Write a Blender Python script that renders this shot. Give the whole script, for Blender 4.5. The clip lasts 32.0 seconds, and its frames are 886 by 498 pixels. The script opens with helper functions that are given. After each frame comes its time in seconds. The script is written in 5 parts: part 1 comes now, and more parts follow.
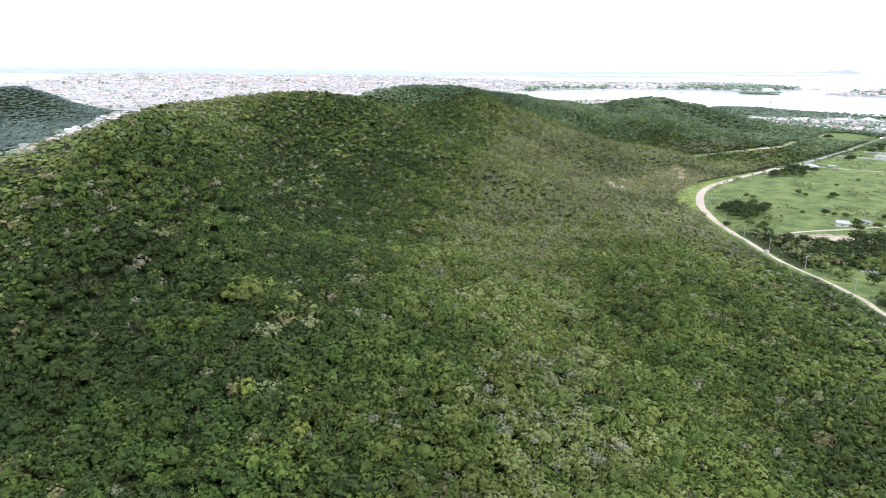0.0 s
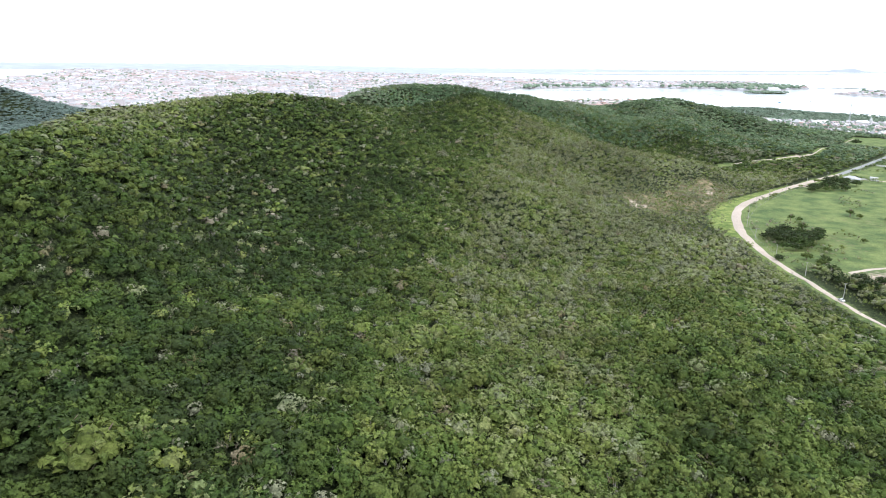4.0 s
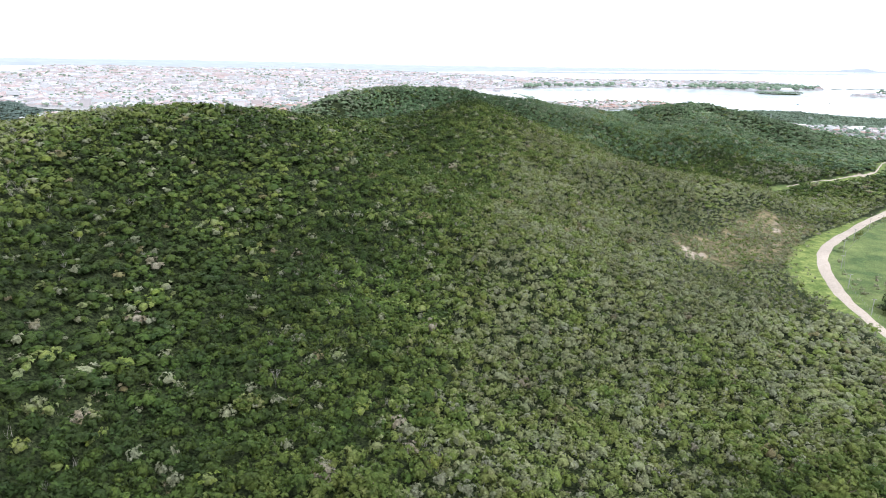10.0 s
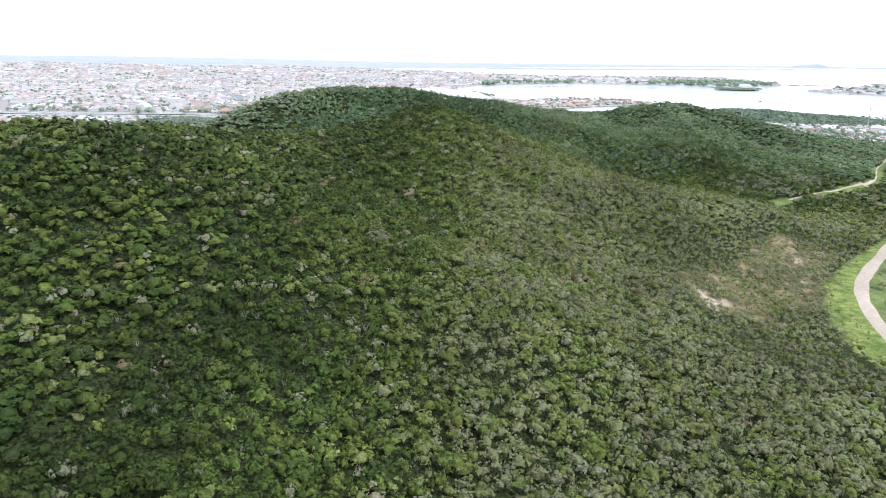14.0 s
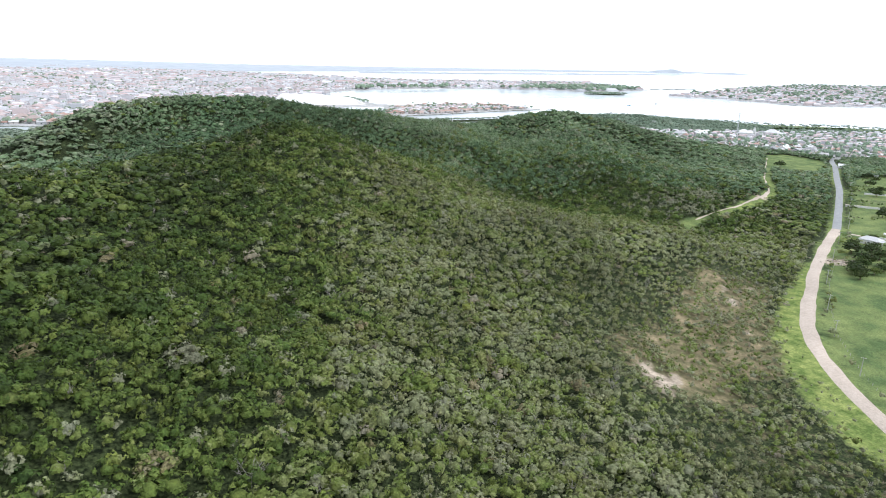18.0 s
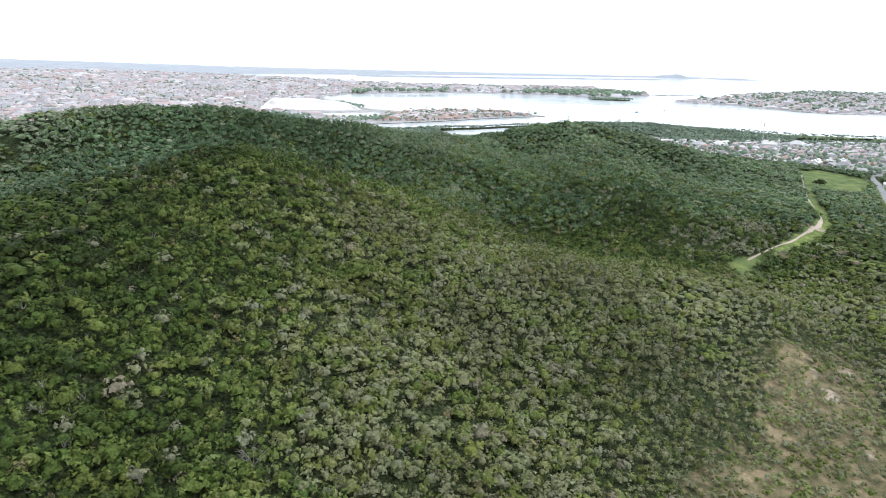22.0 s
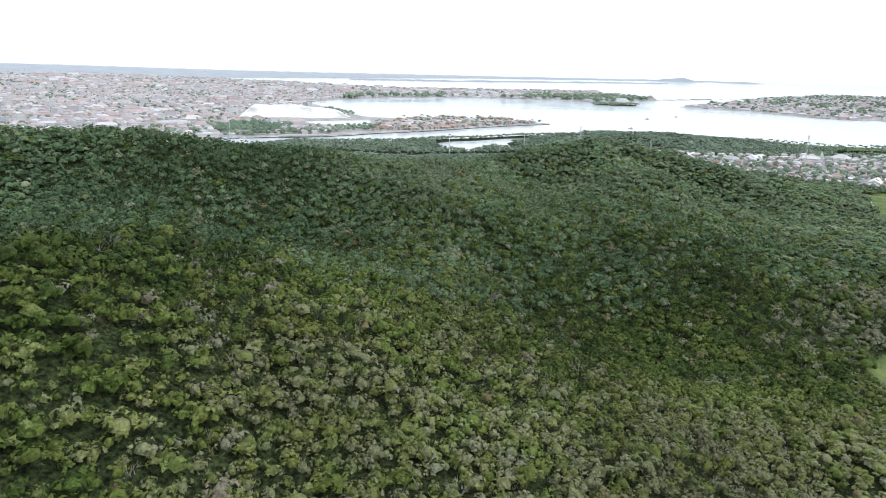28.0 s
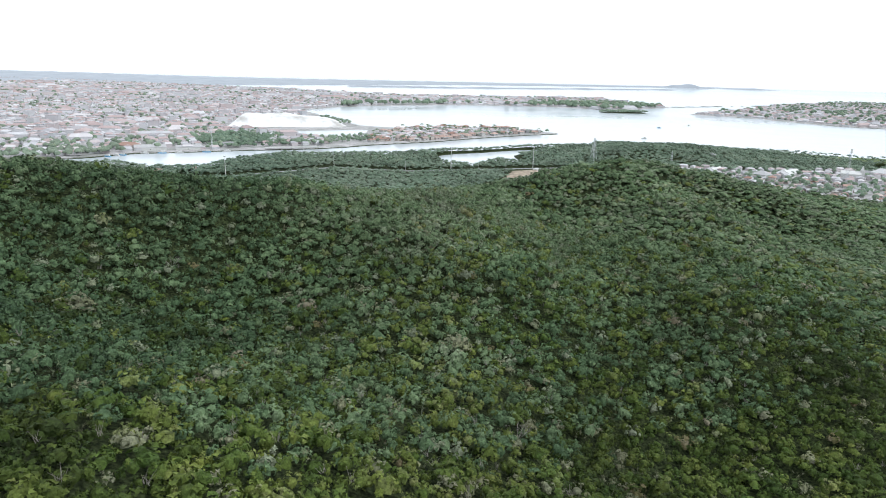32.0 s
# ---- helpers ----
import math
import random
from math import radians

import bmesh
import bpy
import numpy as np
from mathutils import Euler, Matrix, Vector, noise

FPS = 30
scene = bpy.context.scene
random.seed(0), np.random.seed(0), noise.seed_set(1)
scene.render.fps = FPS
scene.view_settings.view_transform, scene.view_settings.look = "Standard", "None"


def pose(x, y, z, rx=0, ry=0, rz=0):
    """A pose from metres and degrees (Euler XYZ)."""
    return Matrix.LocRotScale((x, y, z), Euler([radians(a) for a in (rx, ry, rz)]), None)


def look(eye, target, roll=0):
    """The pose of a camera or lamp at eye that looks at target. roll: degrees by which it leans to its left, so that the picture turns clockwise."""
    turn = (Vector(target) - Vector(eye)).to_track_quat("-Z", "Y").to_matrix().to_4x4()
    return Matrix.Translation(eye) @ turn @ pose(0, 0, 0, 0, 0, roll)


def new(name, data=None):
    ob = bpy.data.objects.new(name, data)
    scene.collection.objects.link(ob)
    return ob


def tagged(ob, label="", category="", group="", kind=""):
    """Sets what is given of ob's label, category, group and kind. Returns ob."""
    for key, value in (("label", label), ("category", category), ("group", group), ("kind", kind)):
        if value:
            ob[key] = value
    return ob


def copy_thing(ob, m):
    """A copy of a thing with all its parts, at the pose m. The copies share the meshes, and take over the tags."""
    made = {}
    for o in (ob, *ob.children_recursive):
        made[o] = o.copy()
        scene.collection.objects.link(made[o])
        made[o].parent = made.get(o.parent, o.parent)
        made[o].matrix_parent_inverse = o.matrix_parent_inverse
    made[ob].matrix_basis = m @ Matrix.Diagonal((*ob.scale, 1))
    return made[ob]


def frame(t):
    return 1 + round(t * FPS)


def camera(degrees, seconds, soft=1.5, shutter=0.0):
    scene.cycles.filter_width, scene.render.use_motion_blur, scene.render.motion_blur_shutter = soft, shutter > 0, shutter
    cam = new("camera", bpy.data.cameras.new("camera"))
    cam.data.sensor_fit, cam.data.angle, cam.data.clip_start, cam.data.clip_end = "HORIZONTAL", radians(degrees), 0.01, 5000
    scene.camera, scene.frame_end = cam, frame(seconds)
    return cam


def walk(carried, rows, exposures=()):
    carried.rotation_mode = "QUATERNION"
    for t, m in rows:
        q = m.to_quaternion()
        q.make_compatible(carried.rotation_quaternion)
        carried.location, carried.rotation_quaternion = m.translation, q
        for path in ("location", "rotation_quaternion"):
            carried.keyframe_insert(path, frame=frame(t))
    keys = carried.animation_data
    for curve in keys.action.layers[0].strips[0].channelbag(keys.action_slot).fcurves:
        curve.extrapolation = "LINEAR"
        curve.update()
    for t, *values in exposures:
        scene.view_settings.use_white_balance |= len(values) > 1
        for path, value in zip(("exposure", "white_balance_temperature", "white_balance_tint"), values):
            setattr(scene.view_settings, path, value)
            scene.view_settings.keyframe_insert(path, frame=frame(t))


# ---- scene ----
cam = camera(68.0, 32.0, soft=1.0)
# seconds, eye, turn
PATH = [
    (0.0, 0.00, 0.00, 128.00, 74.250, -0.350, 0.000),
    (0.5, 0.32, 11.75, 128.10, 74.220, -0.379, -0.044),
    (1.0, 0.72, 24.41, 128.19, 74.190, -0.443, -0.067),
    (1.5, 1.12, 37.06, 128.28, 74.131, -0.485, -0.087),
    (2.0, 1.44, 49.72, 128.37, 74.071, -0.508, -0.111),
    (2.5, 1.92, 62.40, 128.53, 73.961, -0.544, -0.143),
    (3.0, 2.24, 74.91, 128.66, 73.921, -0.592, -0.181),
    (3.5, 2.64, 87.39, 128.72, 73.931, -0.589, -0.224),
    (5.5, 4.39, 136.55, 128.83, 74.282, -0.673, -0.366),
    (6.0, 4.87, 148.95, 128.91, 74.323, -0.693, -0.381),
    (6.5, 5.43, 161.69, 128.98, 74.212, -0.686, -0.373),
    (7.0, 5.91, 174.35, 129.07, 74.102, -0.735, -0.380),
    (7.5, 6.47, 187.06, 129.06, 74.002, -0.772, -0.380),
    (8.0, 7.11, 199.72, 129.15, 73.882, -0.778, -0.378),
    (8.5, 7.75, 212.43, 129.15, 73.823, -0.820, -0.397),
    (9.0, 8.15, 224.97, 129.10, 73.803, -0.862, -0.417),
    (9.5, 8.39, 237.48, 129.23, 73.793, -0.896, -0.438),
    (10.0, 8.79, 250.04, 129.27, 73.783, -0.863, -0.448),
    (10.5, 9.19, 262.67, 129.28, 73.733, -0.912, -0.486),
    (11.0, 9.59, 275.51, 129.40, 73.673, -0.930, -0.491),
    (11.5, 10.07, 287.99, 129.46, 73.644, -0.915, -0.526),
    (12.0, 10.47, 300.63, 129.47, 73.574, -0.888, -0.555),
    (12.5, 10.79, 313.13, 129.61, 73.564, -0.920, -0.608),
    (13.0, 11.27, 325.52, 129.61, 73.559, -0.870, -1.069),
    (13.5, 11.83, 338.10, 129.72, 73.511, -0.851, -2.394),
    (14.0, 12.47, 350.49, 129.72, 73.511, -0.818, -4.117),
    (14.5, 13.19, 362.87, 129.72, 73.608, -0.778, -5.967),
    (16.5, 19.43, 412.22, 129.98, 73.829, -0.944, -12.217),
    (17.0, 21.83, 424.52, 130.26, 73.863, -1.070, -13.580),
    (17.5, 24.55, 436.73, 130.24, 73.923, -1.157, -14.385),
    (18.0, 27.67, 448.78, 130.27, 73.973, -1.239, -14.755),
    (18.5, 30.95, 460.70, 130.42, 74.046, -1.312, -14.746),
    (19.0, 34.23, 472.77, 130.20, 74.170, -1.348, -14.757),
    (19.5, 37.59, 484.69, 130.34, 74.234, -1.409, -14.740),
    (20.0, 40.94, 496.56, 130.59, 74.277, -1.445, -14.710),
    (20.5, 44.22, 508.54, 130.64, 74.294, -1.485, -14.730),
    (21.0, 47.58, 520.51, 130.69, 74.308, -1.498, -14.727),
    (21.5, 51.10, 532.72, 130.68, 74.305, -1.518, -14.752),
    (22.0, 54.70, 544.95, 130.74, 74.250, -1.562, -14.751),
    (22.5, 58.14, 557.26, 130.78, 74.185, -1.578, -14.757),
    (23.0, 61.58, 569.44, 130.94, 74.120, -1.610, -14.748),
    (23.5, 65.10, 581.72, 130.91, 74.085, -1.596, -14.762),
    (24.0, 68.54, 594.05, 131.03, 74.021, -1.604, -14.781),
    (24.5, 71.98, 606.34, 130.99, 73.938, -1.624, -14.806),
    (25.0, 75.34, 618.49, 131.08, 73.916, -1.650, -14.851),
    (25.5, 78.54, 630.51, 131.28, 73.953, -1.661, -14.879),
    (27.5, 91.50, 678.17, 131.47, 74.398, -1.508, -14.993),
    (28.0, 94.62, 690.17, 131.59, 74.505, -1.538, -15.016),
    (28.5, 97.90, 702.20, 131.54, 74.569, -1.509, -15.013),
    (29.0, 101.18, 714.18, 131.59, 74.602, -1.488, -14.999),
    (29.5, 104.54, 726.24, 131.62, 74.647, -1.462, -15.006),
    (30.0, 107.82, 738.27, 131.57, 74.731, -1.481, -14.990),
    (30.5, 111.18, 750.23, 131.55, 74.803, -1.457, -14.965),
    (31.0, 114.46, 762.07, 131.72, 74.846, -1.455, -14.945),
    (31.5, 117.74, 773.95, 131.71, 74.939, -1.460, -14.913),
    (32.0, 121.02, 785.67, 131.75, 75.021, -1.465, -14.881),
]
walk(cam, [(t, pose(*row)) for t, *row in PATH], [(0.0, 0.50, 5900, 10), (14.0, 0.39, 5900, 10), (22.0, 0.13, 5950, 10), (32.0, -0.10, 6000, 8)])

# ---- light: a bright overcast sky, a veiled sun ----
SUN_EL, SUN_AZ = radians(48), radians(132)   # azimuth clockwise from +y
world = bpy.data.worlds.new("overcast_sky")
scene.world = world
world.use_nodes = True
wn, wl = world.node_tree.nodes, world.node_tree.links
wn.clear()
sky = wn.new("ShaderNodeTexSky")
sky.sky_type, sky.sun_disc = "NISHITA", False
sky.sun_elevation, sky.sun_rotation = SUN_EL, SUN_AZ
sky.dust_density, sky.air_density = 3.0, 1.0
w_tc = wn.new("ShaderNodeTexCoord")
w_map = wn.new("ShaderNodeMapping")
w_map.inputs["Scale"].default_value = (1.2, 1.2, 5.0)
w_noise = wn.new("ShaderNodeTexNoise")
w_noise.inputs["Scale"].default_value, w_noise.inputs["Detail"].default_value = 1.6, 5.0
w_ramp = wn.new("ShaderNodeValToRGB")
w_ramp.color_ramp.elements[0].position, w_ramp.color_ramp.elements[0].color = 0.36, (9.7, 9.8, 10.0, 1)
w_ramp.color_ramp.elements[1].position, w_ramp.color_ramp.elements[1].color = 0.52, (11.4, 11.5, 11.6, 1)
w_mix = wn.new("ShaderNodeMixRGB")
w_mix.inputs[0].default_value = 0.88
w_bg = wn.new("ShaderNodeBackground")
w_bg.inputs["Strength"].default_value = 0.155
w_out = wn.new("ShaderNodeOutputWorld")
wl.new(w_tc.outputs["Generated"], w_map.inputs["Vector"])
wl.new(w_map.outputs["Vector"], w_noise.inputs["Vector"])
wl.new(w_noise.outputs["Fac"], w_ramp.inputs["Fac"])
wl.new(sky.outputs["Color"], w_mix.inputs[1])
wl.new(w_ramp.outputs["Color"], w_mix.inputs[2])
wl.new(w_mix.outputs["Color"], w_bg.inputs["Color"])
wl.new(w_bg.outputs["Background"], w_out.inputs["Surface"])
sun = new("sun", bpy.data.lights.new("sun", "SUN"))
sun.data.energy, sun.data.angle, sun.data.color = 1.9, radians(14), (1.0, 0.97, 0.92)
s_dir = Vector((math.sin(SUN_AZ) * math.cos(SUN_EL), math.cos(SUN_AZ) * math.cos(SUN_EL), math.sin(SUN_EL)))
sun.matrix_world = look(s_dir * 900, (0, 0, 0))

# ---- materials ----


def material(name, ramp, rough=0.8, scale=1.0, detail=6.0, bump=0.0, bump_scale=None, source="noise", metal=0.0, spec=0.3,
             tint=0.0, tint_scale=0.05, grain=0.0, hue=0.0):
    """ramp: stops (position, rgb). source: noise, island, object, or the name of a mesh attribute; tint and grain vary the value widely and finely."""
    m = bpy.data.materials.new(name)
    m.use_nodes = True
    n, l = m.node_tree.nodes, m.node_tree.links
    bs = n["Principled BSDF"]
    bs.inputs["Roughness"].default_value, bs.inputs["Metallic"].default_value = rough, metal
    bs.inputs["Specular IOR Level"].default_value = spec
    tc = n.new("ShaderNodeTexCoord")
    geo = n.new("ShaderNodeNewGeometry")
    rp = n.new("ShaderNodeValToRGB")
    el = rp.color_ramp.elements
    while len(el) < len(ramp):
        el.new(0.5)
    for e, (p, c) in zip(el, ramp):
        e.position, e.color = p, (*c, 1)
    place = geo.outputs["Position"]
    if source == "noise":
        a = n.new("ShaderNodeTexNoise")
        a.inputs["Scale"].default_value, a.inputs["Detail"].default_value = scale, detail
        l.new(place, a.inputs["Vector"])
        l.new(a.outputs["Fac"], rp.inputs["Fac"])
    elif source == "island":
        l.new(geo.outputs["Random Per Island"], rp.inputs["Fac"])
    elif source == "object":
        a = n.new("ShaderNodeObjectInfo")
        l.new(a.outputs["Random"], rp.inputs["Fac"])
    else:
        a = n.new("ShaderNodeAttribute")
        a.attribute_name = source
        l.new(a.outputs["Fac"], rp.inputs["Fac"])
    colour = rp.outputs["Color"]
    for amount, sc in ((tint, tint_scale), (grain, scale * 4)):
        if amount:
            b = n.new("ShaderNodeTexNoise")
            b.inputs["Scale"].default_value, b.inputs["Detail"].default_value = sc, 4.0
            l.new(place, b.inputs["Vector"])
            mr = n.new("ShaderNodeMapRange")
            span = 0.12 if amount > 0.6 else 0.2   # leaf bunches stand out crisply
            mr.inputs["From Min"].default_value, mr.inputs["From Max"].default_value = 0.5 - span, 0.5 + span
            mr.inputs["To Min"].default_value, mr.inputs["To Max"].default_value = 1 - amount, 1 + amount
            l.new(b.outputs["Fac"], mr.inputs["Value"])
            hs = n.new("ShaderNodeHueSaturation")
            l.new(mr.outputs["Result"], hs.inputs["Value"])
            l.new(colour, hs.inputs["Color"])
            if hue and sc == tint_scale:   # patches of warmer and cooler green
                hn = n.new("ShaderNodeTexNoise")
                hn.inputs["Scale"].default_value, hn.inputs["Detail"].default_value = 0.11, 3.0
                l.new(place, hn.inputs["Vector"])
                hm = n.new("ShaderNodeMapRange")
                hm.inputs["From Min"].default_value, hm.inputs["From Max"].default_value = 0.32, 0.68
                hm.inputs["To Min"].default_value, hm.inputs["To Max"].default_value = 0.5 - hue, 0.5 + 0.4 * hue
                l.new(hn.outputs["Fac"], hm.inputs["Value"])
                l.new(hm.outputs["Result"], hs.inputs["Hue"])
            colour = hs.outputs["Color"]
    l.new(colour, bs.inputs["Base Color"])
    if bump:
        b = n.new("ShaderNodeTexNoise")
        b.inputs["Scale"].default_value, b.inputs["Detail"].default_value = bump_scale or scale * 3, 6.0
        l.new(place, b.inputs["Vector"])
        bp = n.new("ShaderNodeBump")
        bp.inputs["Strength"].default_value, bp.inputs["Distance"].default_value = min(bump, 1.0), 0.3 * max(bump, 1.0)
        l.new(b.outputs["Fac"], bp.inputs["Height"])
        l.new(bp.outputs["Normal"], bs.inputs["Normal"])
    return m


LEAF_RAMP = [(0.0, (0.022, 0.036, 0.010)), (0.3, (0.044, 0.070, 0.014)), (0.55, (0.086, 0.114, 0.026)), (0.72, (0.132, 0.148, 0.060)),
             (0.82, (0.142, 0.148, 0.098)), (0.9, (0.104, 0.138, 0.026)), (0.96, (0.120, 0.104, 0.052)), (1.0, (0.160, 0.148, 0.105))]
M_LEAF = material("forest_leaves", LEAF_RAMP, 0.65, 0.5, source="tint", bump=0.9, bump_scale=3.0, grain=0.36, tint=0.28, tint_scale=0.02, spec=0.10, hue=0.022)
# distance haze put into the leaf colour: paler and bluer than M_LEAF
M_LEAF_HAZED = material("hazed_hill_leaves", [(0.0, (0.042, 0.072, 0.035)), (0.3, (0.070, 0.110, 0.053)), (0.55, (0.104, 0.148, 0.074)), (0.72, (0.134, 0.172, 0.098)), (0.82, (0.156, 0.172, 0.118)), (1.0, (0.150, 0.176, 0.096))],
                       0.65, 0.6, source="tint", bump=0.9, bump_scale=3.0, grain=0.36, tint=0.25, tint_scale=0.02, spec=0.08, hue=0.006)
# western hill: haze painted into the leaves as a blue-grey cast
M_LEAF_WEST_HAZED = material("hazed_western_leaves", [(0.0, (0.072, 0.104, 0.088)), (0.4, (0.086, 0.120, 0.100)), (0.8, (0.098, 0.132, 0.112)), (1.0, (0.102, 0.134, 0.112))],
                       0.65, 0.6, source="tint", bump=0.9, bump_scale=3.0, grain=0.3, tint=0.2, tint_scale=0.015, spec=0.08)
# shore and town leaves: colour lifted and greyed to carry the haze
M_LEAF_PALE_HAZED = material("haze_paled_leaves", [(0.0, (0.085, 0.124, 0.088)), (0.3, (0.115, 0.160, 0.112)), (0.55, (0.140, 0.185, 0.130)), (0.8, (0.165, 0.200, 0.150)), (1.0, (0.170, 0.205, 0.140))],
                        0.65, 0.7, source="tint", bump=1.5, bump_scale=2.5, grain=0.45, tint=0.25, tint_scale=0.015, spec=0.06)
M_BARK = material("pale_bark", [(0.3, (0.149, 0.136, 0.118)), (0.7, (0.248, 0.229, 0.205))], 0.85, 3.0)
M_DIRT = material("packed_pale_dirt", [(0.3, (0.300, 0.248, 0.202)), (0.7, (0.395, 0.335, 0.282))], 0.95, 0.9, bump=0.4, tint=0.15, tint_scale=0.03, grain=0.12)
M_ASPHALT = material("worn_asphalt", [(0.3, (0.17, 0.175, 0.18)), (0.7, (0.235, 0.235, 0.235))], 0.9, 0.3, grain=0.1)
M_WALL = material("painted_render", [(0, (0.48, 0.48, 0.495)), (0.4, (0.41, 0.40, 0.415)), (0.7, (0.41, 0.345, 0.34)), (0.85, (0.57, 0.565, 0.57)), (1, (0.37, 0.38, 0.40))], 0.85, 0.5, source="tint", grain=0.1)
M_ROOF = material("roof_cover", [(0, (0.30, 0.235, 0.225)), (0.25, (0.365, 0.295, 0.285)), (0.45, (0.31, 0.305, 0.315)), (0.65, (0.34, 0.335, 0.35)), (0.85, (0.48, 0.475, 0.485)), (1, (0.37, 0.30, 0.29))],
                  0.85, 0.5, source="tint", grain=0.15, tint=0.1)


def land_material():
    m = bpy.data.materials.new("ground_cover")
    m.use_nodes = True
    n, l = m.node_tree.nodes, m.node_tree.links
    bs = n["Principled BSDF"]
    bs.inputs["Roughness"].default_value, bs.inputs["Specular IOR Level"].default_value = 0.95, 0.1
    geo = n.new("ShaderNodeNewGeometry")

    def noise_ramp(scale, a, b, detail=8.0):
        t = n.new("ShaderNodeTexNoise")
        t.inputs["Scale"].default_value, t.inputs["Detail"].default_value = scale, detail
        l.new(geo.outputs["Position"], t.inputs["Vector"])
        r = n.new("ShaderNodeValToRGB")
        r.color_ramp.elements[0].position, r.color_ramp.elements[0].color = 0.35, (*a, 1)
        r.color_ramp.elements[1].position, r.color_ramp.elements[1].color = 0.65, (*b, 1)
        l.new(t.outputs["Fac"], r.inputs["Fac"])
        return r.outputs["Color"]
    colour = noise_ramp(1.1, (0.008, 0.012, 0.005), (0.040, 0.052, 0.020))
    for name, a, b, sc in (("grass", (0.058, 0.089, 0.031), (0.132, 0.160, 0.056), 0.06), ("verge", (0.080, 0.118, 0.028), (0.165, 0.190, 0.058), 0.22), ("dry", (0.070, 0.070, 0.032), (0.195, 0.158, 0.094), 0.16),
                           ("urban", (0.22, 0.225, 0.21), (0.36, 0.345, 0.345), 0.035), ("soil", (0.20, 0.165, 0.125), (0.36, 0.30, 0.235), 0.2)):
        at = n.new("ShaderNodeAttribute")
        at.attribute_name = name
        nz = n.new("ShaderNodeTexNoise")
        nz.inputs["Scale"].default_value, nz.inputs["Detail"].default_value = 0.3, 7.0
        l.new(geo.outputs["Position"], nz.inputs["Vector"])
        add = n.new("ShaderNodeMath")
        add.operation = "ADD"
        l.new(at.outputs["Fac"], add.inputs[0])
        l.new(nz.outputs["Fac"], add.inputs[1])
        mr = n.new("ShaderNodeMapRange")
        mr.inputs["From Min"].default_value, mr.inputs["From Max"].default_value = 0.84, 1.16
        l.new(add.outputs[0], mr.inputs["Value"])
        mx = n.new("ShaderNodeMixRGB")
        l.new(mr.outputs["Result"], mx.inputs[0])
        l.new(colour, mx.inputs[1])
        l.new(noise_ramp(sc, a, b), mx.inputs[2])
        colour = mx.outputs["Color"]
    for sc, lo, hi in ((1.1, 0.62, 1.42), (0.22, 0.8, 1.2)):
        t = n.new("ShaderNodeTexNoise")
        t.inputs["Scale"].default_value, t.inputs["Detail"].default_value, t.inputs["Roughness"].default_value = sc, 6.0, 0.7
        l.new(geo.outputs["Position"], t.inputs["Vector"])
        mr = n.new("ShaderNodeMapRange")
        mr.inputs["From Min"].default_value, mr.inputs["From Max"].default_value = 0.3, 0.7
        mr.inputs["To Min"].default_value, mr.inputs["To Max"].default_value = lo, hi
        l.new(t.outputs["Fac"], mr.inputs["Value"])
        hs = n.new("ShaderNodeHueSaturation")
        l.new(mr.outputs["Result"], hs.inputs["Value"])
        l.new(colour, hs.inputs["Color"])
        colour = hs.outputs["Color"]
    bp = n.new("ShaderNodeBump")
    bp.inputs["Strength"].default_value, bp.inputs["Distance"].default_value = 0.8, 0.6
    l.new(t.outputs["Fac"], bp.inputs["Height"])
    l.new(bp.outputs["Normal"], bs.inputs["Normal"])
    l.new(colour, bs.inputs["Base Color"])
    return m


M_LAND = land_material()
M_WATER = bpy.data.materials.new("lagoon_water")
M_WATER.use_nodes = True
_b = M_WATER.node_tree.nodes["Principled BSDF"]
_b.inputs["Base Color"].default_value = (0.42, 0.46, 0.48, 1)
_b.inputs["Roughness"].default_value, _b.inputs["IOR"].default_value = 0.12, 1.33
_wn = M_WATER.node_tree.nodes.new("ShaderNodeTexNoise")
_wn.inputs["Scale"].default_value, _wn.inputs["Detail"].default_value = 0.004, 6.0
_wr = M_WATER.node_tree.nodes.new("ShaderNodeMapRange")
_wr.inputs["To Min"].default_value, _wr.inputs["To Max"].default_value = 0.05, 0.30
_wg = M_WATER.node_tree.nodes.new("ShaderNodeNewGeometry")
M_WATER.node_tree.links.new(_wg.outputs["Position"], _wn.inputs["Vector"])
M_WATER.node_tree.links.new(_wn.outputs["Fac"], _wr.inputs["Value"])
M_WATER.node_tree.links.new(_wr.outputs["Result"], _b.inputs["Roughness"])

# ---- the lie of the land ----
# hills: centre x, y, height, half-widths, turn
# broad hills, then spurs, knolls and hollows (negative) on them
BROAD_HILLS = [
    (-166, 595, 84.3, 103, 168, -1.08),
    (-159, 341, 76.0, 45, 121, 0.06),
    (54, 897, 54.3, 63, 73, 2.84),
    (3, 1072, 68.5, 114, 62, 0.11),
    (413, 1237, 52.1, 143, 41, 0.12),
    (204, 1058, 28.0, 246, 107, -0.10),
    (-7, 776, 20.6, 41, 82, 0.96),
    (340, 836, -12.3, 45, 211, -2.33),
    (-35, 254, 36.7, 78, 196, 0.13),
    (-208, 828, 41.9, 159, 153, -0.43),
    (320, 1007, 15.8, 40, 203, -0.20),
    (-177, 1161, 19.7, 52, 152, 0.49),
    (202, 1042, 27.3, 117, 39, 1.21),
    (-139, 499, -21.9, 128, 41, -1.12),
    (114, 333, 15.5, 42, 64, -0.30),
    (222, 847, 12.7, 108, 42, -0.48),
]
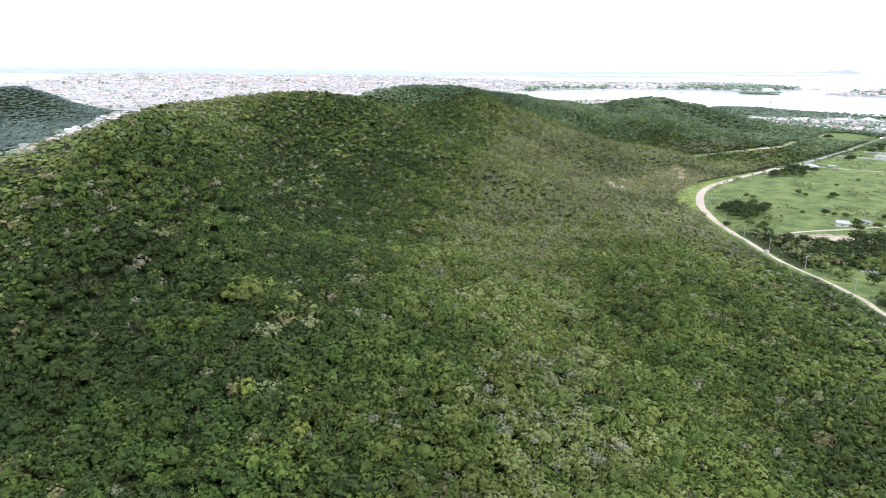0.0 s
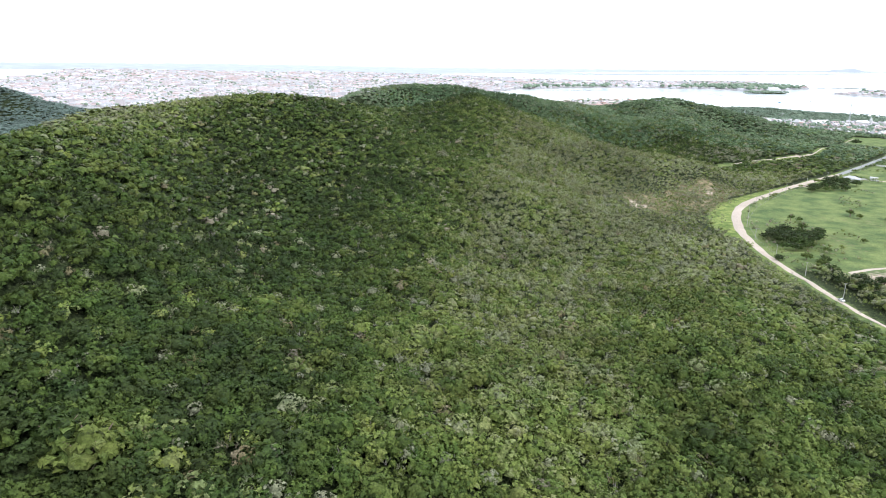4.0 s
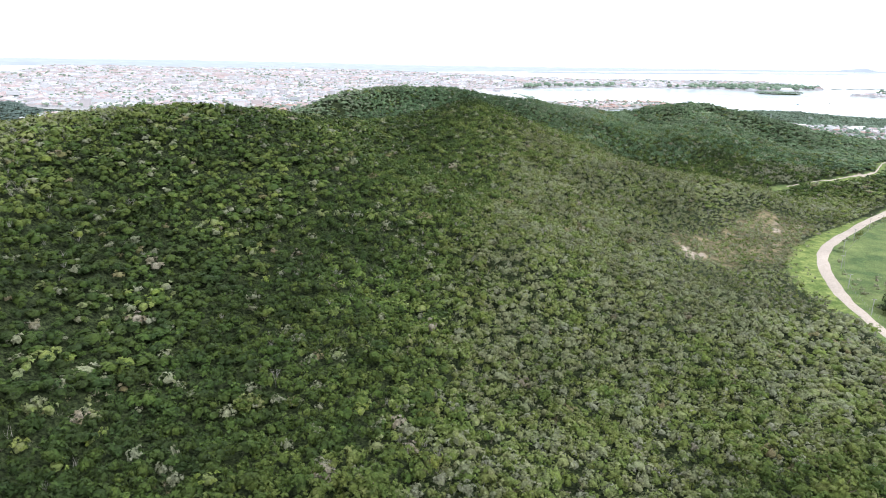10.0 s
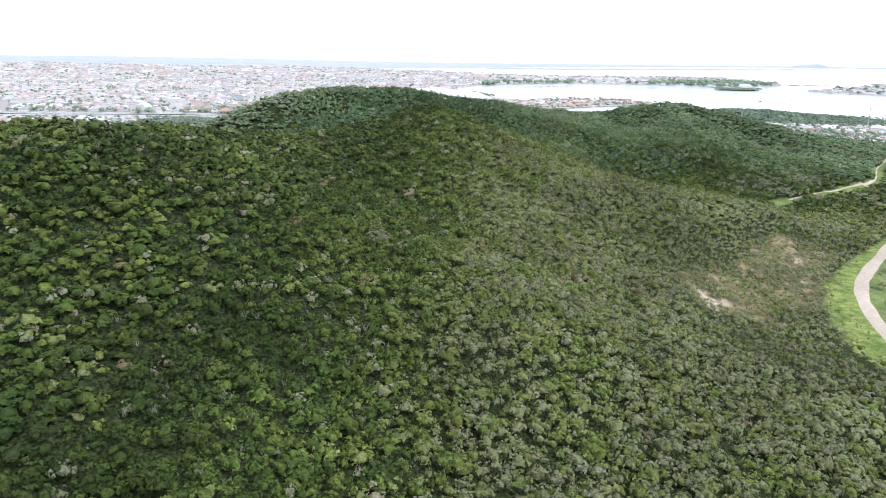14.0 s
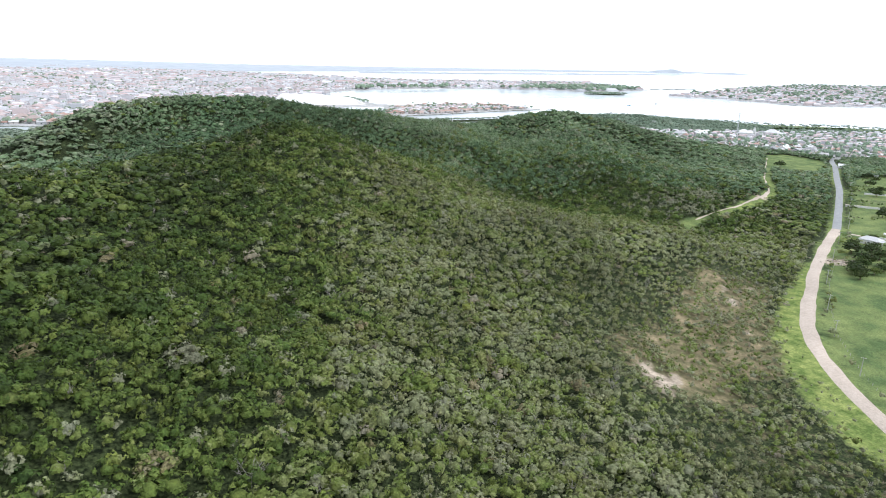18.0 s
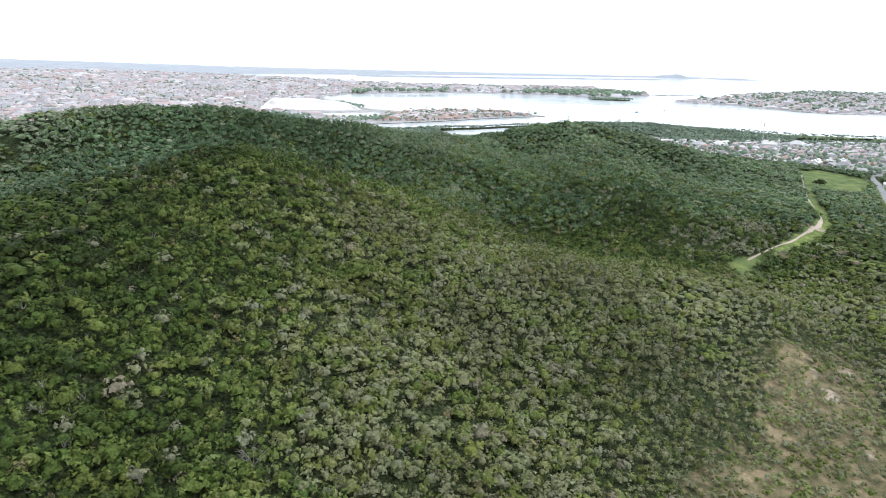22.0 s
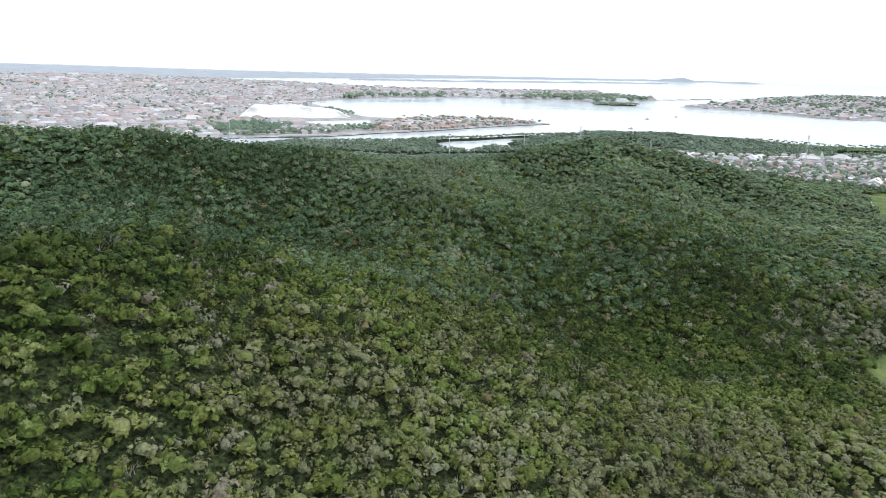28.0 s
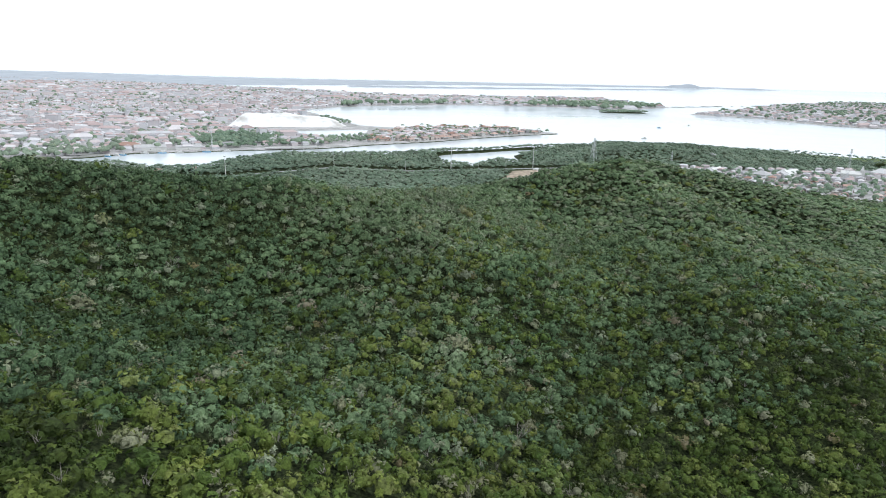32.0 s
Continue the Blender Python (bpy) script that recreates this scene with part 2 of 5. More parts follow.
SPURS = [
    (72, 562, 8.9, 42, 42, 0.08),
    (38, 837, 21.8, 40, 39, 0.65),
    (22, 887, -11.3, 81, 40, 0.51),
    (-85, 708, 18.9, 42, 42, 0.00),
    (105, 1028, -13.2, 40, 70, 0.32),
    (-96, 997, -33.0, 54, 42, -0.03),
    (-84, 975, 23.3, 67, 75, -0.10),
    (165, 790, 21.8, 42, 40, -0.03),
    (-19, 672, -9.4, 66, 42, 0.05),
    (-161, 716, -28.4, 59, 47, -0.06),
    (154, 1123, 18.9, 100, 38, 0.42),
    (317, 1161, -4.5, 53, 44, 0.02),
    (388, 1135, 27.0, 41, 42, 0.00),
    (211, 1083, -11.4, 50, 40, 0.36),
    (27, 1038, -22.5, 61, 39, -0.23),
    (-55, 533, -10.0, 63, 42, -0.20),
]
HILLS = BROAD_HILLS + SPURS
FAR_HILLS = [(-1250, 1560, 46, 140, 300, 0.0), (-930, 1480, 54, 62, 120, 0.0), (-1080, 1400, 22, 120, 160, 0.0), (-1520, 1250, 60, 230, 250, 0.0), (735, 1760, 17, 70, 55, 0.3), (860, 1830, 10, 90, 50, -0.5)]
ROAD = [(233, -250), (234, 200), (233, 323), (236, 347), (234, 369), (231, 388), (227, 408), (226, 438), (227, 476), (227, 515), (231, 550), (239, 595), (253, 637), (272, 677),
        (295.5, 709), (330, 743), (371, 783), (427, 832), (481, 876), (555, 948), (630, 1022), (690, 1086), (780, 1180), (800, 1205)]
TRAIL = [(331, 874), (360, 897), (393, 914), (426, 930), (458, 950), (490, 972), (517, 998), (535, 1023), (566, 1064), (617, 1122), (665, 1178), (717, 1237)]
MAIN = [(-9000, -6000), (-9000, 1500), (-1500, 1660), (-860, 1690), (-442, 1700), (-340, 1680), (-200, 1730), (-89, 1775), (-16, 1714), (38, 1721), (87, 1806),
        (146, 1857), (234, 1853), (326, 1848), (392, 1885), (478, 1898), (594, 1947), (683, 1964), (721, 1944), (769, 2014), (878, 1980), (959, 1907), (975, 1885), (1050, 1856),
        (1109, 1815), (1161, 1758), (1238, 1719), (1500, 1560), (2200, 1330), (9000, 900), (9000, -6000)]
CITY = [(-2600, 1760), (-1500, 1775), (-860, 1790), (-442, 1795), (-300, 1790), (-132, 1838), (-73, 1890), (0, 1901), (75, 1921), (167, 1934), (246, 1958), (313, 2002), (433, 2051),
        (564, 2130), (693, 2196), (783, 2225), (790, 2250), (700, 2320), (560, 2395), (435, 2370), (350, 2440), (320, 2600), (270, 2900), (236, 3090), (391, 3298),
        (640, 3480), (911, 3595), (1180, 3615), (1415, 3500), (1500, 3330), (1650, 3370), (1800, 3520), (2019, 3667), (2060, 3800), (2000, 4150), (2300, 4900),
        (1670, 4934), (888, 4770), (601, 5234), (300, 6000), (-2000, 8500), (-3810, 6603), (-2700, 4380), (-2494, 3811), (-2700, 2900)]
POND = [(375, 1742), (416, 1702), (445, 1740), (474, 1768), (508, 1733), (530, 1830), (640, 1925), (547, 1908), (483, 1877), (427, 1863), (392, 1840)]
SALT_POND = [(157, 2251), (224, 2188), (290, 2170), (345, 2260), (360, 2330), (180, 2300)]
EAST = [(1721, 3075), (1826, 2928), (1858, 2681), (1880, 2500), (1973, 2418), (2600, 2350), (6000, 2600), (6500, 4200), (4623, 4797), (4126, 4912), (3031, 4207), (2110, 3364)]
ISLET = [(1360, 3120), (1420, 3090), (1540, 3100), (1590, 3140), (1560, 3190), (1430, 3200)]
CAUSEWAY = [(2010, 3690), (3100, 4180), (3100, 4215), (2010, 3730)]
BAY = [(-3179, 4868), (-3137, 5062), (-3724, 6316), (-4776, 8344), (-6249, 10400), (-9000, 12500), (-9500, 6000)]
FAR_LAGOON = [(-4033, 8173), (-3349, 7800), (-2610, 7590), (-2500, 8500), (-3026, 9247), (-3940, 9413), (-4492, 9107)]
# near edge, then far edge, of the shores beyond
FAR_BANDS = [[(900, 7000), (1916, 7184), (5499, 8997), (5600, 9250), (1900, 7450), (900, 7300)],
             [(-11000, 6300), (-3900, 6900), (-1600, 6150), (-500, 6350), (900, 7600), (2900, 9600), (9000, 12600), (9400, 13400), (3000, 11800), (1000, 11500), (-600, 11500), (-2400, 12500), (-5000, 13000), (-13000, 9000)]]


def polygon_depth(px, py, poly):
    """Distance to the outline, positive inside."""
    d = np.full(px.shape, 1e9)
    inside = np.zeros(px.shape, bool)
    for (x0, y0), (x1, y1) in zip(poly, poly[1:] + poly[:1]):
        ex, ey = x1 - x0, y1 - y0
        k = np.clip(((px - x0) * ex + (py - y0) * ey) / (ex * ex + ey * ey), 0, 1)
        d = np.minimum(d, (px - x0 - k * ex) ** 2 + (py - y0 - k * ey) ** 2)
        if y0 != y1:
            inside ^= ((y0 > py) != (y1 > py)) & (px < (x1 - x0) * (py - y0) / (y1 - y0) + x0)
    return np.where(inside, 1, -1) * np.sqrt(d)


def line_distance(px, py, line):
    d = np.full(px.shape, 1e9)
    for (x0, y0), (x1, y1) in zip(line, line[1:]):
        ex, ey = x1 - x0, y1 - y0
        k = np.clip(((px - x0) * ex + (py - y0) * ey) / (ex * ex + ey * ey), 0, 1)
        d = np.minimum(d, (px - x0 - k * ex) ** 2 + (py - y0 - k * ey) ** 2)
    return np.sqrt(d)


def smooth(v, a, b):
    k = np.clip((v - a) / (b - a), 0, 1)
    return k * k * (3 - 2 * k)


def left_of_road(px, py):
    edge = [(233, -300), (233, 323), (226, 450), (228, 550), (250, 634), (290, 704), (340, 758), (450, 845), (586, 979), (688, 1084), (790, 1200), (860, 1400), (900, 1800)]
    ex = np.interp(py, [p[1] for p in edge], [p[0] for p in edge])
    return (ex - px) * np.interp(py, [500, 650, 750, 1200, 1300], [1, .8, .7, .7, .9])


def mounds(px, py, rows):
    z = np.zeros(px.shape)
    for cx, cy, a, sx, sy, th in rows:
        c, s = math.cos(th), math.sin(th)
        z += a * np.exp(-0.5 * (((c * (px - cx) + s * (py - cy)) / sx) ** 2 + ((-s * (px - cx) + c * (py - cy)) / sy) ** 2))
    return z


def hill_height(px, py):
    return np.maximum(mounds(px, py, HILLS), 0) * smooth(left_of_road(px, py), 0, 90) * smooth(1600 - py, 0, 250) + mounds(px, py, FAR_HILLS)


def land_depth(px, py):
    d = polygon_depth(px, py, MAIN)
    for poly in [CITY, EAST, ISLET, CAUSEWAY]:
        d = np.maximum(d, polygon_depth(px, py, poly))
    for poly in (POND, SALT_POND, BAY, FAR_LAGOON):
        d = np.minimum(d, -polygon_depth(px, py, poly))
    return d


def roll_noise(px, py):
    return (np.sin(px * 0.061 + 1.3 * np.sin(py * 0.037)) * np.sin(py * 0.053 + 1.1 * np.sin(px * 0.029))
            + 0.5 * np.sin(px * 0.13 + py * 0.07) * np.sin(py * 0.11 - px * 0.05))


def land_height(px, py):
    h = hill_height(px, py)
    return np.clip(land_depth(px, py) / 8, -1, 1) * 1.6 + 0.9 - 0.006 * np.maximum(np.hypot(px - 50, py - 400) - 2600, 0) * (land_depth(px, py) < 0) + h + roll_noise(px, py) * 1.2 * np.clip(h / 20, 0, 1)


CENTRE = np.array((50.0, 400.0, 129.0))


def draw_in(p):
    """Beyond 3 km the distance is drawn in towards the walk's middle, along the line of sight, so that the far shore lies within 4.6 km."""
    v = p - CENTRE
    r = np.linalg.norm(v, axis=-1, keepdims=True)
    near = np.where(r > 3000, 3000 + 1500 * (1 - np.exp(-(np.maximum(r, 3000) - 3000) / 4000)), r)
    return CENTRE + v * (near / np.maximum(r, 1e-6))


def mesh_object(name, verts, faces, mat, tints=None, smooth_shade=True, parent=None, attributes=()):
    """faces: an integer array, n x 3 or n x 4, or a list of such."""
    me = bpy.data.meshes.new(name)
    groups = faces if isinstance(faces, list) else [faces]
    loops = np.concatenate([g.ravel() for g in groups]).astype(np.int32)
    sizes = np.concatenate([np.full(len(g), g.shape[1]) for g in groups]).astype(np.int32)
    me.vertices.add(len(verts))
    me.vertices.foreach_set("co", np.asarray(verts, np.float32).ravel())
    me.loops.add(len(loops))
    me.loops.foreach_set("vertex_index", loops)
    me.polygons.add(len(sizes))
    me.polygons.foreach_set("loop_start", np.concatenate([[0], np.cumsum(sizes)[:-1]]).astype(np.int32))
    me.polygons.foreach_set("use_smooth", np.full(len(sizes), smooth_shade))
    me.update(calc_edges=True)
    if tints is not None:
        me.attributes.new("tint", "FLOAT", "FACE").data.foreach_set("value", np.asarray(tints, np.float32))
    for key, values in attributes:
        me.attributes.new(key, "FLOAT", "POINT").data.foreach_set("value", np.asarray(values, np.float32))
    for mm in (mat if isinstance(mat, (list, tuple)) else [mat]):
        me.materials.append(mm)
    ob = new(name, me)
    if parent:
        ob.parent = parent
    return ob


def grown(start, end, step, rate):
    out = [start]
    while abs(out[-1]) < abs(end):
        out.append(out[-1] + math.copysign(step, end))
        step *= rate
    return out[1:]


def steps(*spans):
    out = []
    for a, b, s in spans:
        out += list(np.arange(a, b, s))
    return out


gx = np.array(grown(-2600, -9000, 60, 1.3)[::-1] + steps((-2600, -1300, 50), (-1300, -450, 20), (-450, 850, 9), (850, 1300, 12), (1300, 2200, 22), (2200, 2800, 50)) + grown(2800, 9000, 60, 1.25))
gy = np.array(grown(-300, -6000, 40, 1.5)[::-1] + steps((-300, 60, 20), (60, 1450, 9), (1450, 2320, 8), (2320, 3700, 18), (3700, 5200, 50)) + grown(5200, 9000, 70, 1.15))
GX, GY = np.meshgrid(gx, gy)
GZ = land_height(GX, GY)
FIELD = [(232, 505), (235, 560), (243, 595), (257, 637), (277, 676), (301, 706), (337, 740), (378, 780), (434, 829), (489, 873), (600, 980), (720, 1090), (900, 1100), (900, 250), (330, 330), (275, 470)]
VERGE = [(231, 540), (217, 575), (222, 615), (240, 665), (266, 702), (300, 733), (340, 768), (380, 800), (371, 783), (330, 743), (294, 709), (270, 677), (250, 637), (236, 595)]
SCRUB = [(150, 600), (150, 690), (205, 745), (260, 785), (320, 800), (352, 782), (300, 730), (262, 690), (240, 640), (226, 590), (220, 560), (195, 560)]
CLEARING = [(169, 690), (164, 674), (159, 648), (163, 635), (175, 630), (195, 632), (222, 645), (250, 673), (276, 707), (312, 745), (318, 772), (300, 785), (278, 778), (256, 760), (232, 735), (214, 710), (190, 698)]
ROADSIDE = [(238, 350), (243, 400), (262, 412), (280, 385), (262, 345)]
MEADOW = [(645, 1140), (685, 1115), (760, 1168), (802, 1225), (792, 1292), (722, 1262)]
VILLAGE = [(690, 1650), (700, 1560), (735, 1450), (750, 1390), (800, 1310), (835, 1235), (1100, 1190), (1700, 1250), (1500, 1450), (1250, 1550), (1000, 1590), (860, 1610)]
HILLTOWN = [(-580, 840), (-640, 1050), (-690, 1190), (-715, 1344), (-775, 1520), (-800, 1660), (-440, 1680), (-500, 1300), (-520, 1000)]
SHORE_GRASS = [(1040, 1845), (1066, 1768), (1110, 1682), (1143, 1635), (1300, 1550), (1500, 1450), (1700, 1400), (1500, 1550), (1230, 1712), (1161, 1750), (1105, 1806)]
LOT = [(405, 1560), (455, 1645), (505, 1655), (520, 1640), (460, 1555)]
BARE_PATCH = [(262, 455), (255, 490), (300, 495), (335, 480), (310, 455)]


def inside(px, py, poly, soft=8.0):
    return smooth(polygon_depth(px, py, poly), -soft, soft)


def cover(px, py):
    """How much of each point is grass, dry scrub, built-up and bare soil."""
    grass = np.maximum.reduce([inside(px, py, FIELD), inside(px, py, VERGE, 5), inside(px, py, MEADOW), inside(px, py, ROADSIDE, 10), 0.85 * smooth(8 - line_distance(px, py, ROAD), 0, 4), 0.9 * inside(px, py, SHORE_GRASS),
                               smooth(9.0 - line_distance(px - 3, py + 2, TRAIL) + 3.5 * roll_noise(px * 1.4, py * 1.4), 0, 5)])
    dry = np.maximum(np.maximum(smooth(polygon_depth(px + 9 * roll_noise(py, px), py + 9 * roll_noise(px + 50, py), CLEARING), -8, 22), 0.36 * inside(px, py, SCRUB, 25)), 0.35 * inside(px, py, FIELD) * smooth(roll_noise(px * 0.6, py * 0.6), 0.2, 0.9))
    city = np.maximum.reduce([inside(px, py, CITY, 3), inside(px, py, VILLAGE), inside(px, py, HILLTOWN, 15), inside(px, py, EAST, 3)])
    soil = np.maximum(inside(px, py, LOT, 4), inside(px, py, BARE_PATCH, 14) * 0.85)
    for cx, cy, rx, ry in ((177, 654, 7, 5), (169, 645, 5, 4), (172, 664, 5, 3), (205, 686, 5, 3), (218, 685, 4, 3), (264, 741, 6, 4), (271, 734, 4, 2), (254, 696, 5, 3), (189, 639, 4, 2), (187, 649, 6, 3), (244, 705, 4, 2), (281, 755, 5, 3), (248, 738, 5, 3),
                           (293, 774, 5, 3), (294, 752, 4, 2), (478, 963, 9, 6), (404, 797, 11, 9)):
        soil = np.maximum(soil, smooth(1.6 - np.hypot((px - cx) / rx, (py - cy) / ry) + 0.25 * roll_noise(px * 3.1, py * 3.1), 0, 1.0) * 0.85)
    return grass, dry, city, soil


def fresh_verge(px, py):
    """Bright young grass left of the road bend, in its lower pocket and beside the trail."""
    lower = [(203, 470), (207, 500), (220, 540), (229, 530), (226, 480), (224, 462)]
    strip = smooth(8.5 - line_distance(px - 3, py + 2, TRAIL) + 3.5 * roll_noise(px * 1.4, py * 1.4), 0, 5) * smooth(py, 880, 905) * smooth(1110 - py, 0, 60)
    return np.maximum.reduce([0.95 * inside(px, py, VERGE, 6), 0.6 * inside(px, py, lower, 8), 0.6 * strip, 0.5 * smooth(9 - line_distance(px, py, ROAD), 0, 5) * smooth(py, 500, 560)])


def wood_density(px, py):
    """1 in closed forest, 0 on roads, fields, water and built land."""
    d = smooth(land_depth(px, py), 1, 4)
    grass, dry, city, soil = cover(px, py)
    road = np.minimum(line_distance(px, py, ROAD) - 3, line_distance(px, py, [(481, 876), (690, 1086), (800, 1205), (960, 1330)]) - 1)
    road = np.minimum(road, line_distance(px, py + 5, SHORE_ROAD) - 9)
    d = d * smooth(road, np.where(py < 520, 2.6, 4), np.where(py < 520, 6.0, 7)) * (1 - grass) * (1 - soil) * (1 - city) * (1 - np.clip(dry * (0.42 + 0.55 * roll_noise(px * 1.3 + 9, py * 1.3)), 0, 0.93))
    return d


SHORE_ROAD = [(-60, 1640), (72, 1630), (212, 1700), (304, 1655), (368, 1660), (453, 1664), (560, 1668), (640, 1640)]
GZ = GZ + 0.3 * wood_density(GX, GY) * smooth(np.minimum(line_distance(GX, GY, ROAD), line_distance(GX, GY, TRAIL)), 9, 20) * (np.hypot(GX - 50, GY - 400) < 2600)   # undergrowth
nx, ny = len(gx), len(gy)
ii = (np.arange(ny - 1)[:, None] * nx + np.arange(nx - 1)[None]).ravel()
quads = np.stack([ii, ii + 1, ii + 1 + nx, ii + nx], 1)
P3 = draw_in(np.stack([GX, GY, GZ], -1).reshape(-1, 3))
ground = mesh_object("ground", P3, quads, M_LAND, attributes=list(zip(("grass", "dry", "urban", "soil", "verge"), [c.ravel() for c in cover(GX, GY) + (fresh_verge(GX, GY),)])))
tagged(ground, "rolling wooded hills, green fields and flat lagoon shore", "ground", kind="structure")
wx = np.array(grown(-3000, -13000, 200, 1.3)[::-1] + steps((-3000, 3000, 150)) + grown(3000, 13000, 200, 1.3))
wy = np.array(steps((1400, 5000, 150)) + grown(5000, 13000, 200, 1.2))
WX, WY = np.meshgrid(wx, wy)
nxw = len(wx)
ii = (np.arange(len(wy) - 1)[:, None] * nxw + np.arange(nxw - 1)[None]).ravel()
water = mesh_object("water", draw_in(np.stack([WX, WY, 0 * WX], -1).reshape(-1, 3)), np.stack([ii, ii + 1, ii + 1 + nxw, ii + nxw], 1), M_WATER)
tagged(water, "pale still lagoon and channel reflecting white sky", "water", kind="structure")


def ribbon(name, line, width, mat, lift, label, category, step=5.0, wobble=0.5):
    """A strip laid on the ground along a line."""
    pts = [np.array(line[0], float)]
    for a, b in zip(line, line[1:]):
        a, b = np.array(a, float), np.array(b, float)
        k = max(1, int(np.linalg.norm(b - a) / step))
        pts += [a + (b - a) * (i + 1) / k for i in range(k)]
    pts = np.array(pts)
    for _ in range(4):
        pts[1:-1] = (pts[:-2] + 2 * pts[1:-1] + pts[2:]) / 4
    d = np.gradient(pts, axis=0)
    d /= np.linalg.norm(d, axis=1, keepdims=True)
    side = np.stack([d[:, 1], -d[:, 0]], 1)
    rng = np.random.default_rng(3)
    w = width / 2 * np.ones(len(pts)) if np.isscalar(width) else np.interp(pts[:, 1], *width) / 2
    rows = []
    cross = (-1, -0.55, 0, 0.55, 1)
    for k in cross:
        off = w * k + (np.convolve(rng.normal(0, wobble * 1.4, len(pts)), (0.25, 0.5, 0.25), 'same') if abs(k) == 1 else 0)
        q = pts + side * off[:, None]
        rows.append(np.column_stack([q, land_height(q[:, 0], q[:, 1]) + lift * (1 if abs(k) < 1 else -0.3)]))
    v = np.stack(rows, 1).reshape(-1, 3)
    m = len(cross)
    idx = (np.arange(len(pts) - 1)[:, None] * m + np.arange(m - 1)[None]).ravel()
    ob = mesh_object(name, v, np.stack([idx, idx + 1, idx + 1 + m, idx + m], 1), mat)
    return tagged(ob, label, category, kind="structure")


ribbon("road", [p for p in ROAD if p[1] <= 880], ((0, 430, 520, 600, 700, 880), (3.2, 3.2, 4.8, 8.2, 8.4, 7.8)), M_DIRT, 0.25, "pale winding dirt road with soft edges", "road")
ribbon("road_paved", [(481, 876), (555, 948), (630, 1022), (690, 1086), (780, 1180), (800, 1205), (860, 1270), (960, 1330)], 7.5, M_ASPHALT, 0.25, "worn grey asphalt road into the village", "road", wobble=0.1)
ribbon("trail", TRAIL[1:], ((870, 900, 925, 945, 965, 985, 1010, 1060, 1110, 1170, 1240), (0.8, 1.0, 1.3, 2.8, 4.6, 2.8, 1.3, 1.9, 1.4, 1.0, 0.9)), M_DIRT, 0.15, "narrow sandy trail through the woods", "path", wobble=0.5)
ribbon("shore_road", SHORE_ROAD, 8.0, M_ASPHALT, 0.25, "grey road along the lagoon shore", "road", wobble=0.1)

# ---- forest ----
rng = np.random.default_rng(11)
_t = (1 + 5 ** 0.5) / 2
ICO_V = np.array([(-1, _t, 0), (1, _t, 0), (-1, -_t, 0), (1, -_t, 0), (0, -1, _t), (0, 1, _t), (0, -1, -_t), (0, 1, -_t), (_t, 0, -1), (_t, 0, 1), (-_t, 0, -1), (-_t, 0, 1)], float) / math.sqrt(1 + _t * _t)
ICO_F = np.array([(0, 11, 5), (0, 5, 1), (0, 1, 7), (0, 7, 10), (0, 10, 11), (1, 5, 9), (5, 11, 4), (11, 10, 2), (10, 7, 6), (7, 1, 8), (3, 9, 4), (3, 4, 2), (3, 2, 6), (3, 6, 8), (3, 8, 9), (4, 9, 5), (2, 4, 11), (6, 2, 10), (8, 6, 7), (9, 8, 1)])


def clump(r, centre, squash, keep=-0.35):
    """A lumpy bunch of leaves, open below."""
    a = rng.uniform(0, 6.28)
    rot = np.array(Euler((rng.uniform(0, 3), rng.uniform(0, 3), a)).to_matrix())
    v = ICO_V @ rot.T * rng.uniform(0.72, 1.2, (12, 1))
    f = ICO_F[v[ICO_F].mean(1)[:, 2] > keep]
    return v * (r, r, r * squash) + centre, f


def crown_shape(leaves, size, core=0.28, twiggy=False, level=0.0):
    """A crown about 1 across, its top near z = 1: tufts of leaves over an uneven, lobed dome round a dense middle, or bare twigs.
    Points, faces and the bunch of each face."""
    vs, fs, ids, k = [], [], [], 0
    if core:
        v, f = clump(core * 1.12, (0, 0, 0.44), 0.92, -0.3)
        vs.append(v), fs.append(f), ids.append(np.zeros(len(f), int))
        k = len(v)
    lobes = max(3, leaves // 10)
    la, lh = 2.4 * np.arange(lobes) + rng.uniform(0, 6.28), 1 - 1.05 * (np.arange(lobes) + 0.5) / lobes
    lw = np.sqrt(1 - np.clip(lh, -0.3, 1) ** 2)
    mids = np.stack([0.38 * lw * np.cos(la), 0.38 * lw * np.sin(la), 0.43 + 0.34 * lh], 1) + rng.normal(0, 0.035, (lobes, 3))
    for i in range(leaves):
        j = i % lobes
        n = rng.normal(0, 1, 3) + 1.1 * np.array((math.cos(la[j]) * lw[j], math.sin(la[j]) * lw[j], 0.35 + lh[j]))
        n /= np.linalg.norm(n)
        c = mids[j] + n * (0.17, 0.17, 0.17)
        up = n * (1 - level) + np.array((0, 0, level)) + rng.normal(0, 0.28, 3)
        up /= np.linalg.norm(up)
        e = np.cross(up, rng.normal(0, 1, 3))
        e /= np.linalg.norm(e)
        g = np.cross(up, e)
        z = size * rng.uniform(0.7, 1.35)
        if twiggy:   # slender, pointing outwards
            p = np.array((c - n * 0.22, c - n * 0.22 + e * 0.022, c + (up + g) * z))
        else:
            p = np.array((c - e * z - g * z * 0.5, c + e * z * rng.uniform(0.5, 1.1) - g * z * 0.6, c + e * 0.1 * z + g * z * rng.uniform(0.7, 1.2)))
        vs.append(p), fs.append(np.array(((0, 1, 2),)) + k), ids.append([j + 1])
        k += 3
    return np.concatenate(vs), np.concatenate(fs), np.concatenate(ids)


